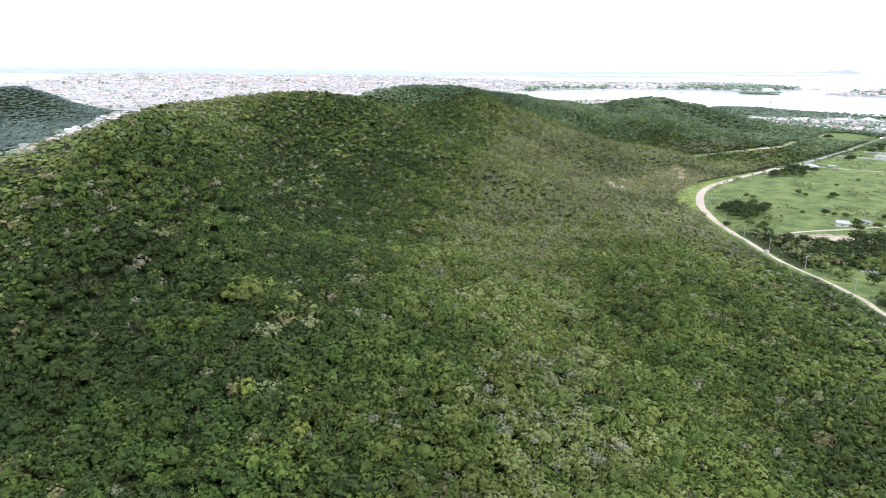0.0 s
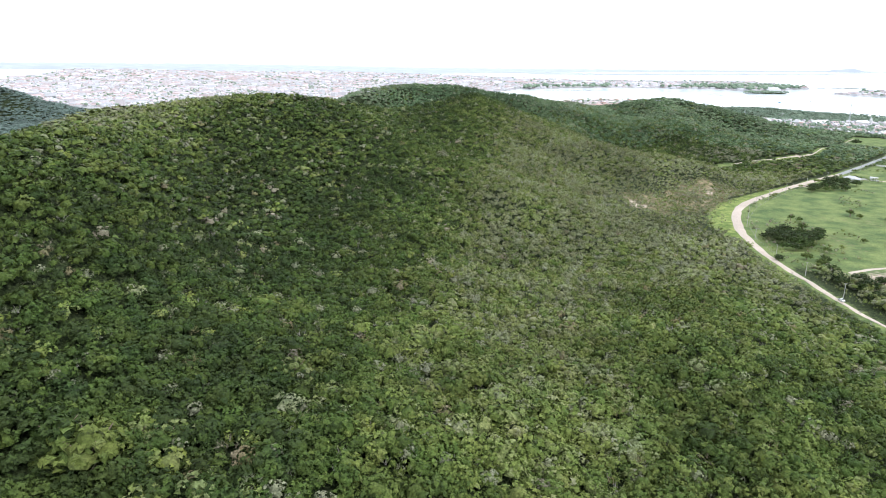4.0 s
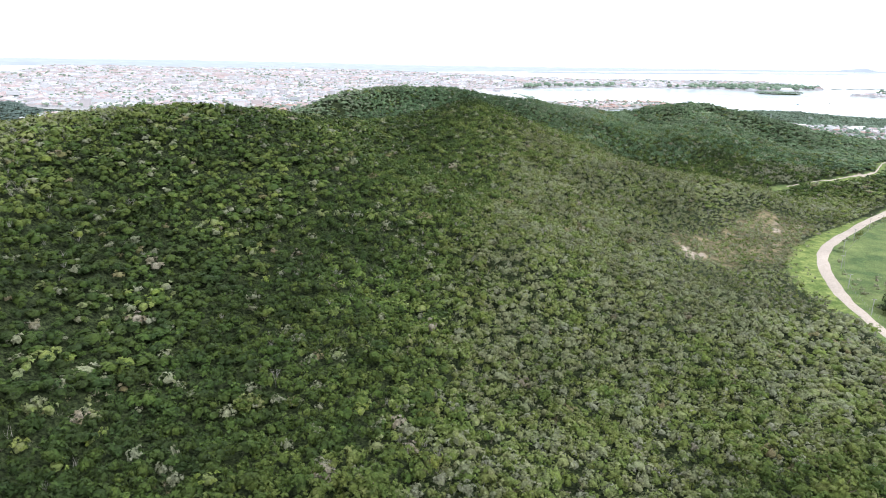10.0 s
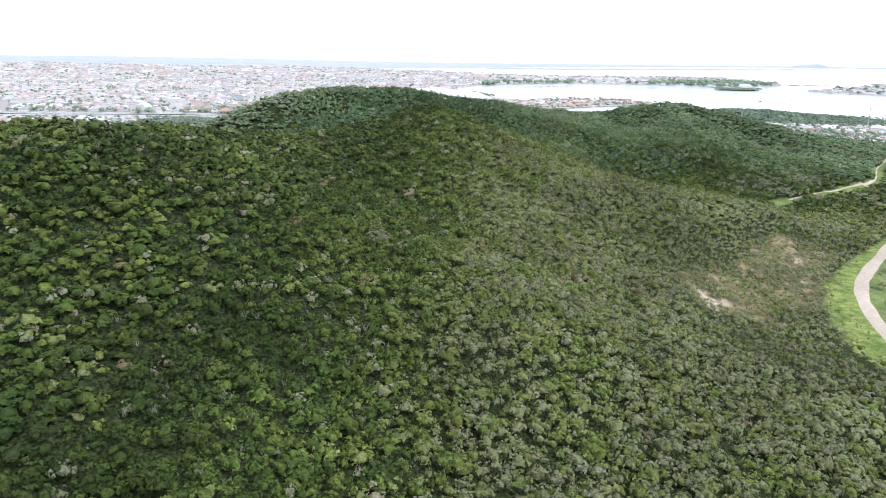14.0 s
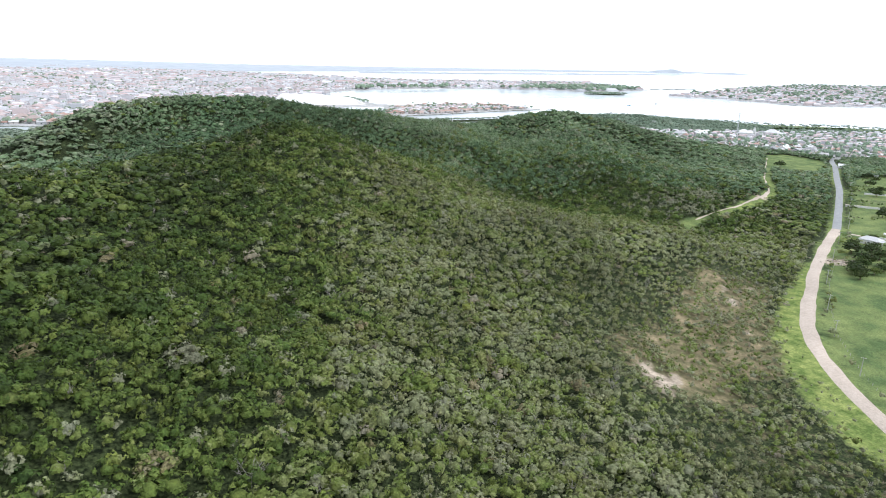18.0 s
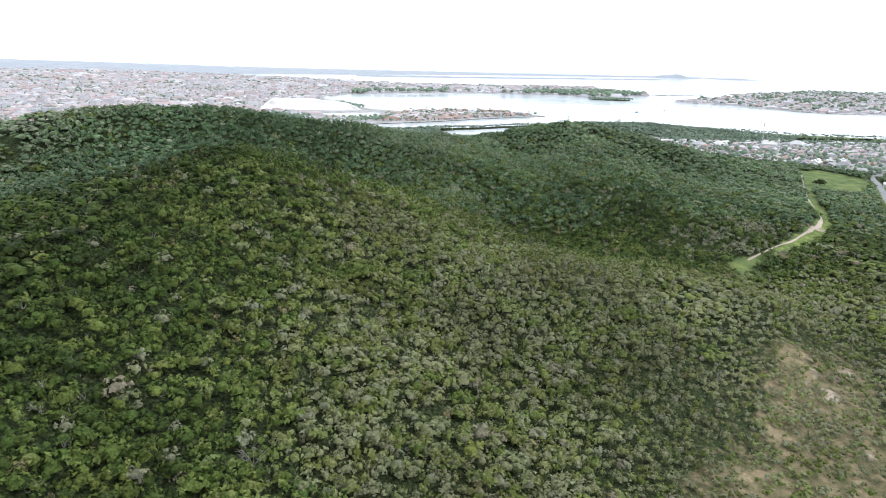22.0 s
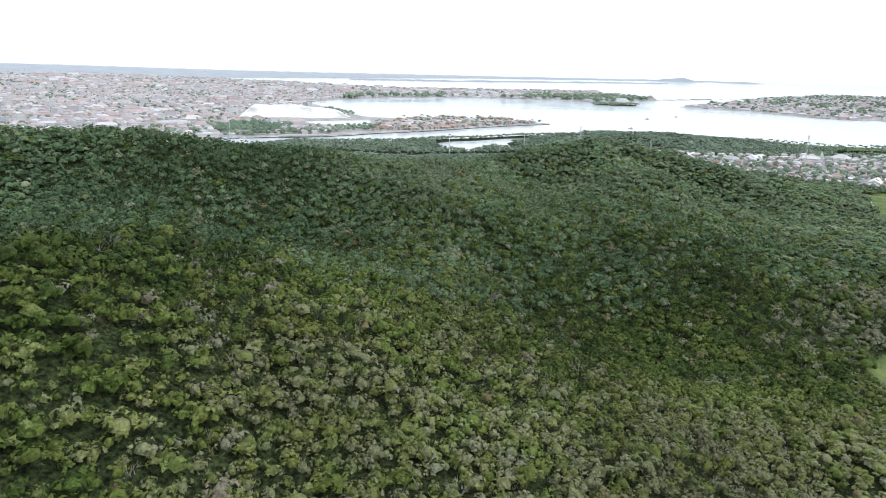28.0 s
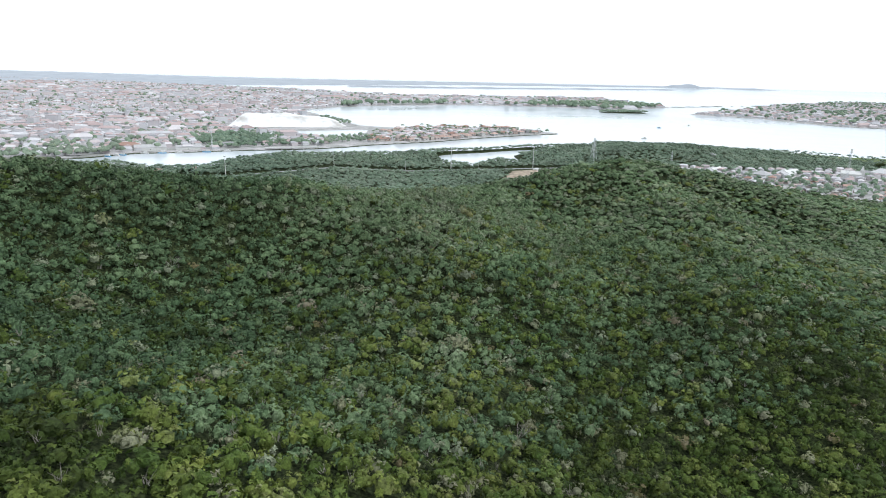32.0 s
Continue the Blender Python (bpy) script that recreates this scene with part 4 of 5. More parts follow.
FIELD_TREES = [broad_tree("dark green rounded tree in the meadow", 0.08, 9, 8, "meadow trees"), broad_tree("dense dark bushy tree beside the dirt road", 0.02, 11, 8, "meadow trees"),
               broad_tree("small mid-green meadow tree", 0.35, 6, 5.5, "meadow trees"), broad_tree("slender green tree in the pasture", 0.28, 5, 8, "meadow trees")]
spots = []
for x, y, k, s in [(262, 586, 1, 1.0), (270, 590, 1, 1.15), (279, 583, 0, 1.1), (287, 579, 1, 0.95), (274, 571, 0, 0.9), (283, 568, 0, 0.8), (267, 577, 0, 0.9), (296, 587, 0, 0.9), (299, 636, 3, 1.1), (303, 630, 2, 1.0),
                  (359, 652, 3, 1.2), (362, 644, 2, 1.0), (386, 638, 0, 0.9), (378, 630, 2, 1.1), (335, 561, 0, 0.8), (346, 550, 2, 1.1), (340, 556, 2, 0.9), (317, 565, 2, 0.8), (307, 466, 1, 1.4), (316, 456, 1, 1.3), (298, 452, 1, 1.1), (324, 470, 0, 1.2),
                  (285, 450, 0, 1.0), (292, 440, 1, 1.0), (274, 538, 2, 1.0), (231, 519, 1, 0.6), (398, 778, 1, 1.0), (410, 784, 0, 1.0), (436, 818, 1, 1.0), (446, 826, 0, 1.0), (428, 779, 0, 1.0), (404, 768, 2, 1.2), (415, 772, 0, 0.9),
                  (476, 838, 1, 0.8), (425, 700, 2, 0.9), (450, 640, 0, 0.8), (470, 735, 2, 0.9), (330, 505, 1, 0.8), (338, 520, 0, 0.9), (350, 512, 2, 1.2), (375, 540, 0, 0.9), (420, 560, 3, 1.0), (395, 505, 0, 1.0), (300, 400, 0, 1.1),
                  (680, 1169, 1, 1.3), (700, 1190, 0, 0.6), (290, 385, 1, 1.0), (310, 375, 0, 1.1), (430, 812, 1, 1.2), (442, 806, 1, 1.1), (452, 815, 0, 1.0), (437, 795, 0, 1.1), (455, 800, 1, 1.0), (425, 770, 0, 1.0), (560, 905, 1, 1.1), (572, 915, 0, 1.0), (640, 985, 0, 1.1), (652, 1000, 1, 1.0),
                  (668, 1005, 0, 1.0), (690, 1040, 1, 1.0), (720, 1060, 0, 1.0), (735, 1085, 1, 1.0), (255, 395, 2, 1.0), (262, 410, 0, 0.9), (252, 430, 0, 1.0), (262, 445, 1, 0.9), (248, 455, 0, 0.9), (246, 475, 2, 1.1), (258, 372, 0, 1.0), (270, 360, 1, 1.0),
                  (250, 572, 1, 1.0), (256, 562, 1, 1.2), (262, 554, 0, 1.2), (270, 560, 1, 1.3), (278, 566, 1, 1.2), (266, 568, 1, 1.2), (258, 577, 1, 1.2), (285, 572, 1, 1.1), (247, 546, 0, 0.9), (255, 543, 1, 0.9), (265, 546, 0, 1.0), (290, 600, 3, 1.3),
                  (250, 520, 2, 1.2), (252, 505, 2, 1.3), (258, 512, 0, 0.8), (250, 490, 0, 0.9), (247, 478, 1, 0.8), (243, 468, 0, 0.9), (256, 470, 1, 1.0), (252, 458, 1, 1.1), (264, 462, 0, 1.1), (272, 452, 1, 1.2), (262, 440, 1, 1.1),
                  (280, 445, 1, 1.2), (246, 440, 1, 0.9), (254, 426, 1, 1.0), (270, 430, 0, 1.2), (284, 432, 1, 1.2), (244, 422, 0, 0.9), (264, 420, 1, 1.0), (278, 420, 1, 1.1), (296, 430, 0, 1.2), (305, 445, 1, 1.2), (318, 440, 1, 1.3), (330, 455, 1, 1.2),
                  (290, 418, 0, 1.0), (304, 424, 1, 1.0), (318, 425, 0, 1.1), (335, 440, 0, 1.1), (345, 465, 1, 1.2), (270, 408, 2, 1.2), (392, 770, 1, 1.1), (420, 790, 1, 1.2), (386, 762, 0, 0.9)]:
    spots.append((k, far_pose(x, y, rng.uniform(0, 6), s)))
place_all(FIELD_TREES, spots)

GIANTS = [broad_tree("broad olive crown rising over the forest", 0.5, 10, 8, "emergent trees"), broad_tree("bright yellow-green tree crown in the forest", 0.90, 7, 7, "bright trees"),
          broad_tree("dark green spreading crown in the forest", 0.12, 11, 8, "emergent trees"), broad_tree("fresh green tree crown in the canopy", 0.62, 8, 7.5, "emergent trees"),
          broad_tree("brownish dry tree crown in the forest", 0.955, 6.5, 6.5, "dry trees"), broad_tree("rounded grey-green crown in the forest", 0.80, 8.5, 7.5, "emergent trees")]
px, py = scatter(80, -240, 330, 100, 1080)
d = wood_density(px, py)
MARKED = [(1, 21, 322, 1.0), (1, -53, 314, 0.9), (1, -32, 419, 0.7), (0, -36, 293, 1.2), (4, -10, 634, 1.0), (4, 3, 573, 1.2), (1, -16, 588, 0.6), (1, 43, 652, 0.9), (4, 96, 644, 1.2), (0, 66, 616, 1.0),
          (0, 85, 778, 1.1), (1, 97, 717, 0.8), (4, 56, 714, 0.8), (1, 42, 727, 0.6), (0, 195, 771, 1.0), (1, 144, 1005, 0.8), (5, 177, 971, 1.1), (1, 206, 964, 0.8), (1, 253, 927, 0.6), (1, 103, 851, 1.1),
          (4, 130, 857, 0.7), (5, 64, 993, 1.2), (0, -70, 222, 1.5), (1, -61, 220, 1.0), (3, -58, 232, 1.3), (2, -80, 228, 1.3), (1, 97, 261, 0.9), (3, -38, 271, 1.1)]
place_all(GIANTS, [(k, far_pose(x, y, 1.3 * k + 0.1 * x, g)) for k, x, y, g in MARKED]
          + [(int(rng.choice([0, 0, 2, 3, 3, 5])), far_pose(x, y, rng.uniform(0, 6), rng.uniform(0.7, 1.2) * (0.7 if y > 930 else 1.0))) for x, y, w in zip(px, py, d) if w > 0.9 and polygon_depth(np.array([x]), np.array([y]), SCRUB)[0] < -40 and rng.uniform() < 0.7])
BARE = [bare_tree("leafless pale grey tree among green crowns", 7.5, 6.5, "bare trees", 6), bare_tree("dead silvery tree with upright stems", 8, 4.5, "bare trees", 5), bare_tree("bleached bare tree with spreading twigs", 7, 8, "bare trees", 7)]
px, py = scatter(60, -230, 420, 95, 1080)
d = wood_density(px, py)
spots = [(int(rng.integers(0, 3)), far_pose(x, y, rng.uniform(0, 6), rng.uniform(0.75, 1.0))) for x, y, w in zip(px, py, d) if w > 0.9 and rng.uniform() < 0.5]
spots += [(k % 3, far_pose(x, y, 0.7 * k, 0.95)) for k, (x, y) in enumerate(((-54, 342), (-41, 297), (95, 337), (86, 389), (67, 592), (21, 571), (94, 596), (133, 695), (142, 637), (144, 794), (180, 788), (129, 799), (191, 897), (76, 840), (181, 927), (-66, 250), (94, 357), (-97, 193)))]
spots += [(k % 3, far_pose(x, y, 1.1 * k, 0.9)) for k, (x, y) in enumerate(((324, 906), (322, 893), (350, 919), (345, 902), (371, 932), (375, 925), (366, 911), (396, 936), (410, 947), (361, 940), (303, 889), (329, 889), (390, 885), (402, 874), (338, 912), (356, 908), (384, 930), (332, 925), (404, 955), (448, 893), (441, 899), (455, 903)))]
place_all(BARE, spots)

# pale twigs showing through the canopy
px, py = scatter(9.0, -260, 380, 80, 1050)
k = (rng.uniform(0, 1, len(px)) < 0.45 * wood_density(px, py) * smooth(roll_noise(px * 0.5 + 40, py * 0.5), -0.6, 0.5)) & (line_distance(px, py, WAY) < 260)
px, py = px[k], py[k]
pz = land_height(px, py)
V, F, n = [], [], 0
tri = np.array([(math.cos(2.094 * i), math.sin(2.094 * i), 0) for i in range(3)])
for x, y, z in zip(px, py, pz):
    for j in range(int(rng.integers(6, 12))):
        a, l, s = rng.uniform(0, 6.28), rng.uniform(0.9, 2.2), rng.uniform(0.3, 1.6)
        p0 = np.array((x + rng.normal(0, 0.3), y + rng.normal(0, 0.3), z + 4.2))
        p1 = p0 + (math.cos(a) * s * l * 0.55, math.sin(a) * s * l * 0.55, l)
        V.append(np.concatenate([p0 + tri * 0.05, p1 + tri * 0.025]))
        F.append(np.array(((0, 1, 4, 3), (1, 2, 5, 4), (2, 0, 3, 5))) + n)
        n += 6
tagged(mesh_object("twigs", np.concatenate(V), np.concatenate(F), M_BARK), "pale leafless twigs sticking out of the canopy", "twigs", kind="stuff")

# ---- houses ----
def house(label, group, w, l, h, roof="gable", roof_mat=None, wall_mat=None, storeys=1, porch=False):
    """Origin at the ground in the middle; walls, roof, door and windows."""
    t = thing("house", label, "house", group)
    hh = h * storeys
    part("wall", box(-w / 2, w / 2, -l / 2, l / 2, -1.0, hh), wall_mat or M_HOUSE, t)
    bm, o, rise = bmesh.new(), 0.5, 0.27 * min(w, l)
    x, y = w / 2 + o, l / 2 + o
    if roof == "flat":
        box(-w / 2 - 0.15, w / 2 + 0.15, -l / 2 - 0.15, l / 2 + 0.15, hh, hh + 0.25, bm)
        for b in ((-w / 2 - 0.15, w / 2 + 0.15, -l / 2 - 0.15, -l / 2 + 0.1), (-w / 2 - 0.15, w / 2 + 0.15, l / 2 - 0.1, l / 2 + 0.15)):
            box(*b, hh + 0.25, hh + 0.9, bm)
    else:
        inset = min(w, l) * 0.45 if roof == "hip" else 0
        lo = [bm.verts.new(p) for p in ((-x, -y, hh - 0.1), (x, -y, hh - 0.1), (x, y, hh - 0.1), (-x, y, hh - 0.1))]
        up = [bm.verts.new((p.co.x, p.co.y, hh + 0.1)) for p in lo]
        r = [bm.verts.new((0, -y + inset, hh + rise)), bm.verts.new((0, y - inset, hh + rise))]
        bm.faces.new(lo[::-1])
        for i in range(4):
            bm.faces.new((lo[i], lo[(i + 1) % 4], up[(i + 1) % 4], up[i]))
        for f in ((up[0], up[1], r[0]), (up[2], up[3], r[1]), (up[1], up[2], r[1], r[0]), (up[3], up[0], r[0], r[1])):
            bm.faces.new(f)
    part("roof", bm, roof_mat or M_RED_TILE, t)
    part("door", box(-0.5, 0.5, -l / 2 - 0.06, -l / 2 + 0.05, 0, 2.1), M_WOOD, t)
    for s in range(storeys):
        for i in (-1, 1):
            part("window", box(i * w * 0.3 - 0.6, i * w * 0.3 + 0.6, -l / 2 - 0.05, -l / 2 + 0.05, s * h + 1.0, s * h + 2.2), M_GLASS, t)
            part("window", box(i * w / 2 - 0.05, i * w / 2 + 0.05, -0.8, 0.8, s * h + 1.0, s * h + 2.2), M_GLASS, t)
    if porch:
        part("porch_roof", box(-w / 2, w / 2, -l / 2 - 2.6, -l / 2, h - 0.35, h - 0.15), M_SHEET, t)
        for i in (-1, 1):
            part("post", box(i * w / 2 - i * 0.1 - 0.1, i * w / 2 - i * 0.1 + 0.1, -l / 2 - 2.55, -l / 2 - 2.35, -0.5, h - 0.35), M_CONCRETE, t)
    return t


def house_kinds(group):
    return [house("pale rendered house with a clay tile roof", group, 9, 11, 3.2), house("cream house with a hipped clay tile roof", group, 11, 12, 3.2, "hip", porch=True),
            house("white house with a grey sheet roof", group, 8, 12, 3.1, "gable", M_SHEET), house("two-storey rendered house with a flat roof", group, 9, 9, 3.0, "flat", M_CONCRETE, storeys=2),
            house("small house with a pale sheet roof", group, 7, 8, 3.0, "gable", M_SHEET), house("two-storey house with a clay tile roof", group, 9, 10, 3.0, "hip", storeys=2)]


def lots(poly, turn, cell, jitter, fill, edge=6.0, cut=()):
    """Places for houses on a turned street grid inside an outline."""
    xs, ys = [p[0] for p in poly], [p[1] for p in poly]
    cx, cy, r = (min(xs) + max(xs)) / 2, (min(ys) + max(ys)) / 2, 0.75 * max(max(xs) - min(xs), max(ys) - min(ys))
    out = []
    n = int(r / cell)
    for i in range(-n, n + 1):
        for j in range(-n, n + 1):
            u = i * cell + (i // 2) * cell * 0.35 + rng.normal(0, jitter)
            v = j * cell + (j // 6) * cell * 0.5 + rng.normal(0, jitter)
            out.append((cx + u * math.cos(turn) - v * math.sin(turn), cy + u * math.sin(turn) + v * math.cos(turn)))
    o = np.array(out)
    ok = (polygon_depth(o[:, 0], o[:, 1], poly) > edge) & (rng.uniform(0, 1, len(o)) < fill) & (land_depth(o[:, 0], o[:, 1]) > edge)
    for c in cut:
        ok &= polygon_depth(o[:, 0], o[:, 1], c) < -edge
    return o[ok]


v = lots(VILLAGE, 0.75, 13.2, 2.4, 0.78)
v = v[(line_distance(v[:, 0], v[:, 1], [(690, 1086), (780, 1180), (800, 1205), (860, 1270), (960, 1330)]) > 12) & (v[:, 0] < 1330)]
near = v[np.argsort(np.hypot(v[:, 0] - 300, v[:, 1] - 900))]
place_all(house_kinds("village houses"), [(int(rng.choice([0, 0, 1, 2, 2, 2, 3, 4, 4, 5])), far_pose(x, y, 0.75 + 1.5708 * int(rng.integers(0, 4)) + rng.normal(0, 0.12), rng.uniform(0.72, 1.08))) for x, y in near[:170]])
VILLAGE_REST = near[170:]
PENINSULA = [(300, 2010), (433, 2058), (564, 2137), (693, 2200), (775, 2228), (700, 2300), (560, 2370), (450, 2330), (370, 2230), (310, 2120)]
p = lots(PENINSULA, 0.52, 15.0, 1.5, 0.80, 3.0)
p = p[np.argsort(polygon_depth(p[:, 0], p[:, 1], PENINSULA) * 8 + p[:, 1] * 0.3)]
place_all(house_kinds("waterfront houses"), [(int(rng.choice([0, 0, 1, 1, 2, 3, 5, 5])), far_pose(x, y, 0.52 + 1.5708 * int(rng.integers(0, 4)), rng.uniform(0.95, 1.25))) for x, y in p[:85]])
PARK = [(20, 1940), (100, 1945), (135, 2060), (100, 2140), (10, 2130)]
QUAY = [(-440, 1800), (-300, 1800), (-130, 1850), (-70, 1900), (75, 1930), (246, 1968), (230, 2100), (-100, 2080), (-440, 1960)]
q = lots(QUAY, 0.2, 19, 2.0, 0.7, 5.0, (PARK,))
place_all(house_kinds("houses behind the quay"), [(int(rng.integers(0, 6)), far_pose(x, y, 0.2 + 1.5708 * int(rng.integers(0, 4)), rng.uniform(1.0, 1.5))) for x, y in q[:45]])
tw = lots(HILLTOWN, 0.35, 15, 2.0, 0.85, 4.0)
tw = tw[np.argsort(tw[:, 1])]
place_all(house_kinds("houses below the western hill"), [(int(rng.integers(0, 6)), far_pose(x, y, 0.35 + 1.5708 * int(rng.integers(0, 4)), rng.uniform(0.9, 1.3))) for x, y in tw[:55]])


def joined_houses(name, spots, turn, label, low=3.0, high=6.5, base=13.0, tall=0.0):
    """A far quarter: hundreds of houses with pitched roofs, two meshes."""
    n = len(spots)
    w, l = base * rng.uniform(0.65, 1.15, n), base * rng.uniform(0.7, 1.25, n)
    h = rng.uniform(low, high, n)
    if tall:
        t = rng.uniform(0, 1, n) < tall
        h = np.where(t, rng.uniform(8, 18, n), h)
        l = np.where(t, l * 1.9, l)
        t = rng.uniform(0, 1, n) < tall * 1.4
        w, l, h = np.where(t, w * 1.6, w), np.where(t, l * 2.6, l), np.where(t, 6.5, h)
    a = turn + 1.5708 * rng.integers(0, 2, n) + rng.normal(0, 0.04, n) + 0.5 * np.sin(spots[:, 0] / 260) * np.sin(spots[:, 1] / 310)
    z = land_height(spots[:, 0], spots[:, 1])
    rise = np.where(h > 8, 0.3, 0.22 * np.minimum(w, l))
    o = 0.4
    pat = np.array([(-1, -1, 0), (1, -1, 0), (1, 1, 0), (-1, 1, 0), (-1, -1, 1), (1, -1, 1), (1, 1, 1), (-1, 1, 1)], float)
    roof = np.array([(-1, -1, 0), (1, -1, 0), (1, 1, 0), (-1, 1, 0), (0, -0.75, 1), (0, 0.75, 1)], float)

    def lay(p, ex, z0, dz):
        x, y = p[:, 0] * (w[:, None] / 2 + ex), p[:, 1] * (l[:, None] / 2 + ex)
        c, s = np.cos(a)[:, None], np.sin(a)[:, None]
        v3 = np.stack([x * c - y * s + spots[:, :1], x * s + y * c + spots[:, 1:2], z0[:, None] + p[:, 2] * dz[:, None]], -1)
        return draw_in(v3.reshape(-1, 3))
    k8, k6 = np.arange(n)[:, None, None] * 8, np.arange(n)[:, None, None] * 6
    wf = (np.array([(0, 1, 5, 4), (1, 2, 6, 5), (2, 3, 7, 6), (3, 0, 4, 7)])[None] + k8).reshape(-1, 4)
    rf = (np.array([(0, 1, 4), (2, 3, 5)])[None] + k6).reshape(-1, 3)
    rq = (np.array([(1, 2, 5, 4), (3, 0, 4, 5)])[None] + k6).reshape(-1, 4)
    t = thing(name, label, "houses")
    tagged(t, kind="stuff")
    u = rng.uniform(0, 1, n)
    mesh_object("walls", lay(pat, 0, z - 1, h + 1), wf, M_WALL, np.repeat(rng.uniform(0, 1, n), 4), False, parent=t)
    mesh_object("roofs", lay(roof, o, z + h, rise), [rf, rq], M_ROOF, np.concatenate([np.repeat(u, 2), np.repeat(u, 2)]), False, parent=t)
    return t


CITY_A = [(-2300, 1850), (-440, 1810), (-440, 1970), (-100, 2090), (230, 2110), (150, 2230), (30, 2350), (60, 2620), (240, 2650), (220, 3090), (380, 3310), (640, 3500), (640, 3900), (-2500, 3700)]
c = lots(CITY_A, 0.2, 17.5, 5.0, 0.80, 5.0, (PARK,))
joined_houses("city_quarter", c, 0.2, "crowded pale city of low houses beyond the channel", tall=0.045)
CITY_B = [(-2500, 3700), (640, 3900), (911, 3610), (1180, 3630), (1415, 3515), (1500, 3350), (1650, 3385), (1800, 3540), (2010, 3690), (2000, 4100), (2200, 4800), (888, 4700), (600, 5100), (200, 5600), (-1900, 7800), (-3700, 6500), (-2650, 4380)]
c = lots(CITY_B, -0.1, 32, 11.0, 0.86, 5.0, (BAY, FAR_LAGOON))
joined_houses("far_city_quarter", c, -0.1, "far pale city quarter beyond the lagoon", base=24.0, high=7, tall=0.05)
c = lots(EAST, 0.6, 32, 8.0, 0.72, 14.0)
joined_houses("eastern_quarter", c, 0.6, "pale houses on the eastern peninsula", base=22.0)
joined_houses("waterfront_quarter", p[85:], 0.52, "pale waterfront houses on the peninsula", base=12)
joined_houses("quay_quarter", q[45:], 0.2, "pale houses behind the quay", base=14)
joined_houses("hillside_quarter", tw[55:], 0.35, "pale and pink houses below the western hill", base=12)
joined_houses("village_quarter", np.concatenate([VILLAGE_REST, lots([(1330, 1230), (1330, 1540), (1600, 1430), (1900, 1250)], 0.75, 18, 2, 0.8)]), 0.75, "village houses with tile and sheet roofs", base=9)

# town trees
ring = []
for poly, cell, fill, sz in ((VILLAGE, 10, 0.55, (5, 11)), (PENINSULA, 11, 0.42, (6, 11)), (QUAY, 15, 0.5, (8, 15)), (HILLTOWN, 13, 0.42, (7, 11)), (CITY_A, 16, 0.75, (7, 13)), (CITY_B, 32, 0.6, (12, 22)), (EAST, 28, 0.8, (13, 24)), (ISLET, 9, 0.95, (9, 13))):
    s = lots(poly, 0.4, cell, cell * 0.3, fill, 2.0)
    if poly is CITY_A or poly is CITY_B or poly is EAST:
        g_ = roll_noise(s[:, 0] * 0.42, s[:, 1] * 0.42) + 0.7 * roll_noise(s[:, 0] * 0.11 + 30, s[:, 1] * 0.11)
        s = s[rng.uniform(0, 1, len(s)) < 0.12 + 0.9 * smooth(g_, 0.1, 1.1)]
    ring.append((s, rng.uniform(*sz, len(s))))
s = lots([(1150, 3625), (1420, 3530), (1500, 3340), (1650, 3380), (1990, 3690), (1900, 4000), (1500, 3900)], 0.1, 26, 7, 0.8, 2.0)
ring.append((s, rng.uniform(20, 34, len(s))))
for poly, cell, sz in (([(20, 1990), (120, 2010), (170, 2130), (60, 2200), (-20, 2120)], 11, (9, 14)), ([(110, 1950), (300, 2030), (340, 2130), (290, 2150), (200, 2080), (110, 2010)], 11, (7, 11)),
                       ([(391, 3310), (640, 3490), (911, 3605), (911, 3680), (600, 3600), (380, 3420)], 26, (22, 34)), ([(-440, 1810), (-200, 1815), (-130, 1845), (-160, 1880), (-440, 1850)], 13, (8, 13)),
                       ([(-800, 1810), (-500, 1800), (-500, 1850), (-800, 1870)], 14, (9, 14)), (PARK, 13, (7, 13)), ([(-240, 1790), (-100, 1862), (-90, 1900), (-150, 1900), (-250, 1830)], 14, (10, 16)), ([(300, 2450), (340, 2450), (300, 2700), (270, 2700)], 12, (8, 12))):
    s = lots(poly, 0.3, cell, cell * 0.35, 0.9, 1.0)
    ring.append((s, rng.uniform(*sz, len(s))))
s = np.concatenate([r[0] for r in ring])
forest("town_trees", TOWN_CROWNS, s[:, 0], s[:, 1], np.concatenate([r[1] for r in ring]), "dark green trees between the houses", tall=0.75, leaf=M_LEAF_PALE_HAZED)

# ---- fields by the road ----
MEADOW_HOUSES = [house("white farmhouse beside the meadow", "", 9, 14, 3.4, "hip", M_SHEET, M_WHITE, porch=True), house("small white house by the pasture", "", 8, 10, 3.2, "gable", M_SHEET, M_WHITE, porch=True),
                 house("long white shed with a pale roof", "", 7, 16, 3.0, "gable", M_SHEET, M_WHITE)]
place_all(MEADOW_HOUSES, [(0, far_pose(470, 833, 0.4)), (1, far_pose(326, 521, 1.2, 0.9)), (2, far_pose(352, 531, 0.5, 0.6)), (2, far_pose(505, 848, 0.6, 0.8)), (1, far_pose(775, 1162, 0.8, 1.2)), (2, far_pose(752, 1094, 0.7, 1.2)), (0, far_pose(620, 930, 0.8))])
ribbon("farm_track", [(262, 492), (280, 500), (300, 505), (322, 509), (360, 520), (420, 540)], 3.5, M_DIRT, 0.2, "pale dirt track across the pasture", "path", 3.0, 0.4)
ribbon("plot_lane", [(478, 862), (490, 842), (520, 822), (560, 800), (640, 760)], 4.0, M_DIRT, 0.2, "pale lane between the plots", "path", 4.0, 0.3)
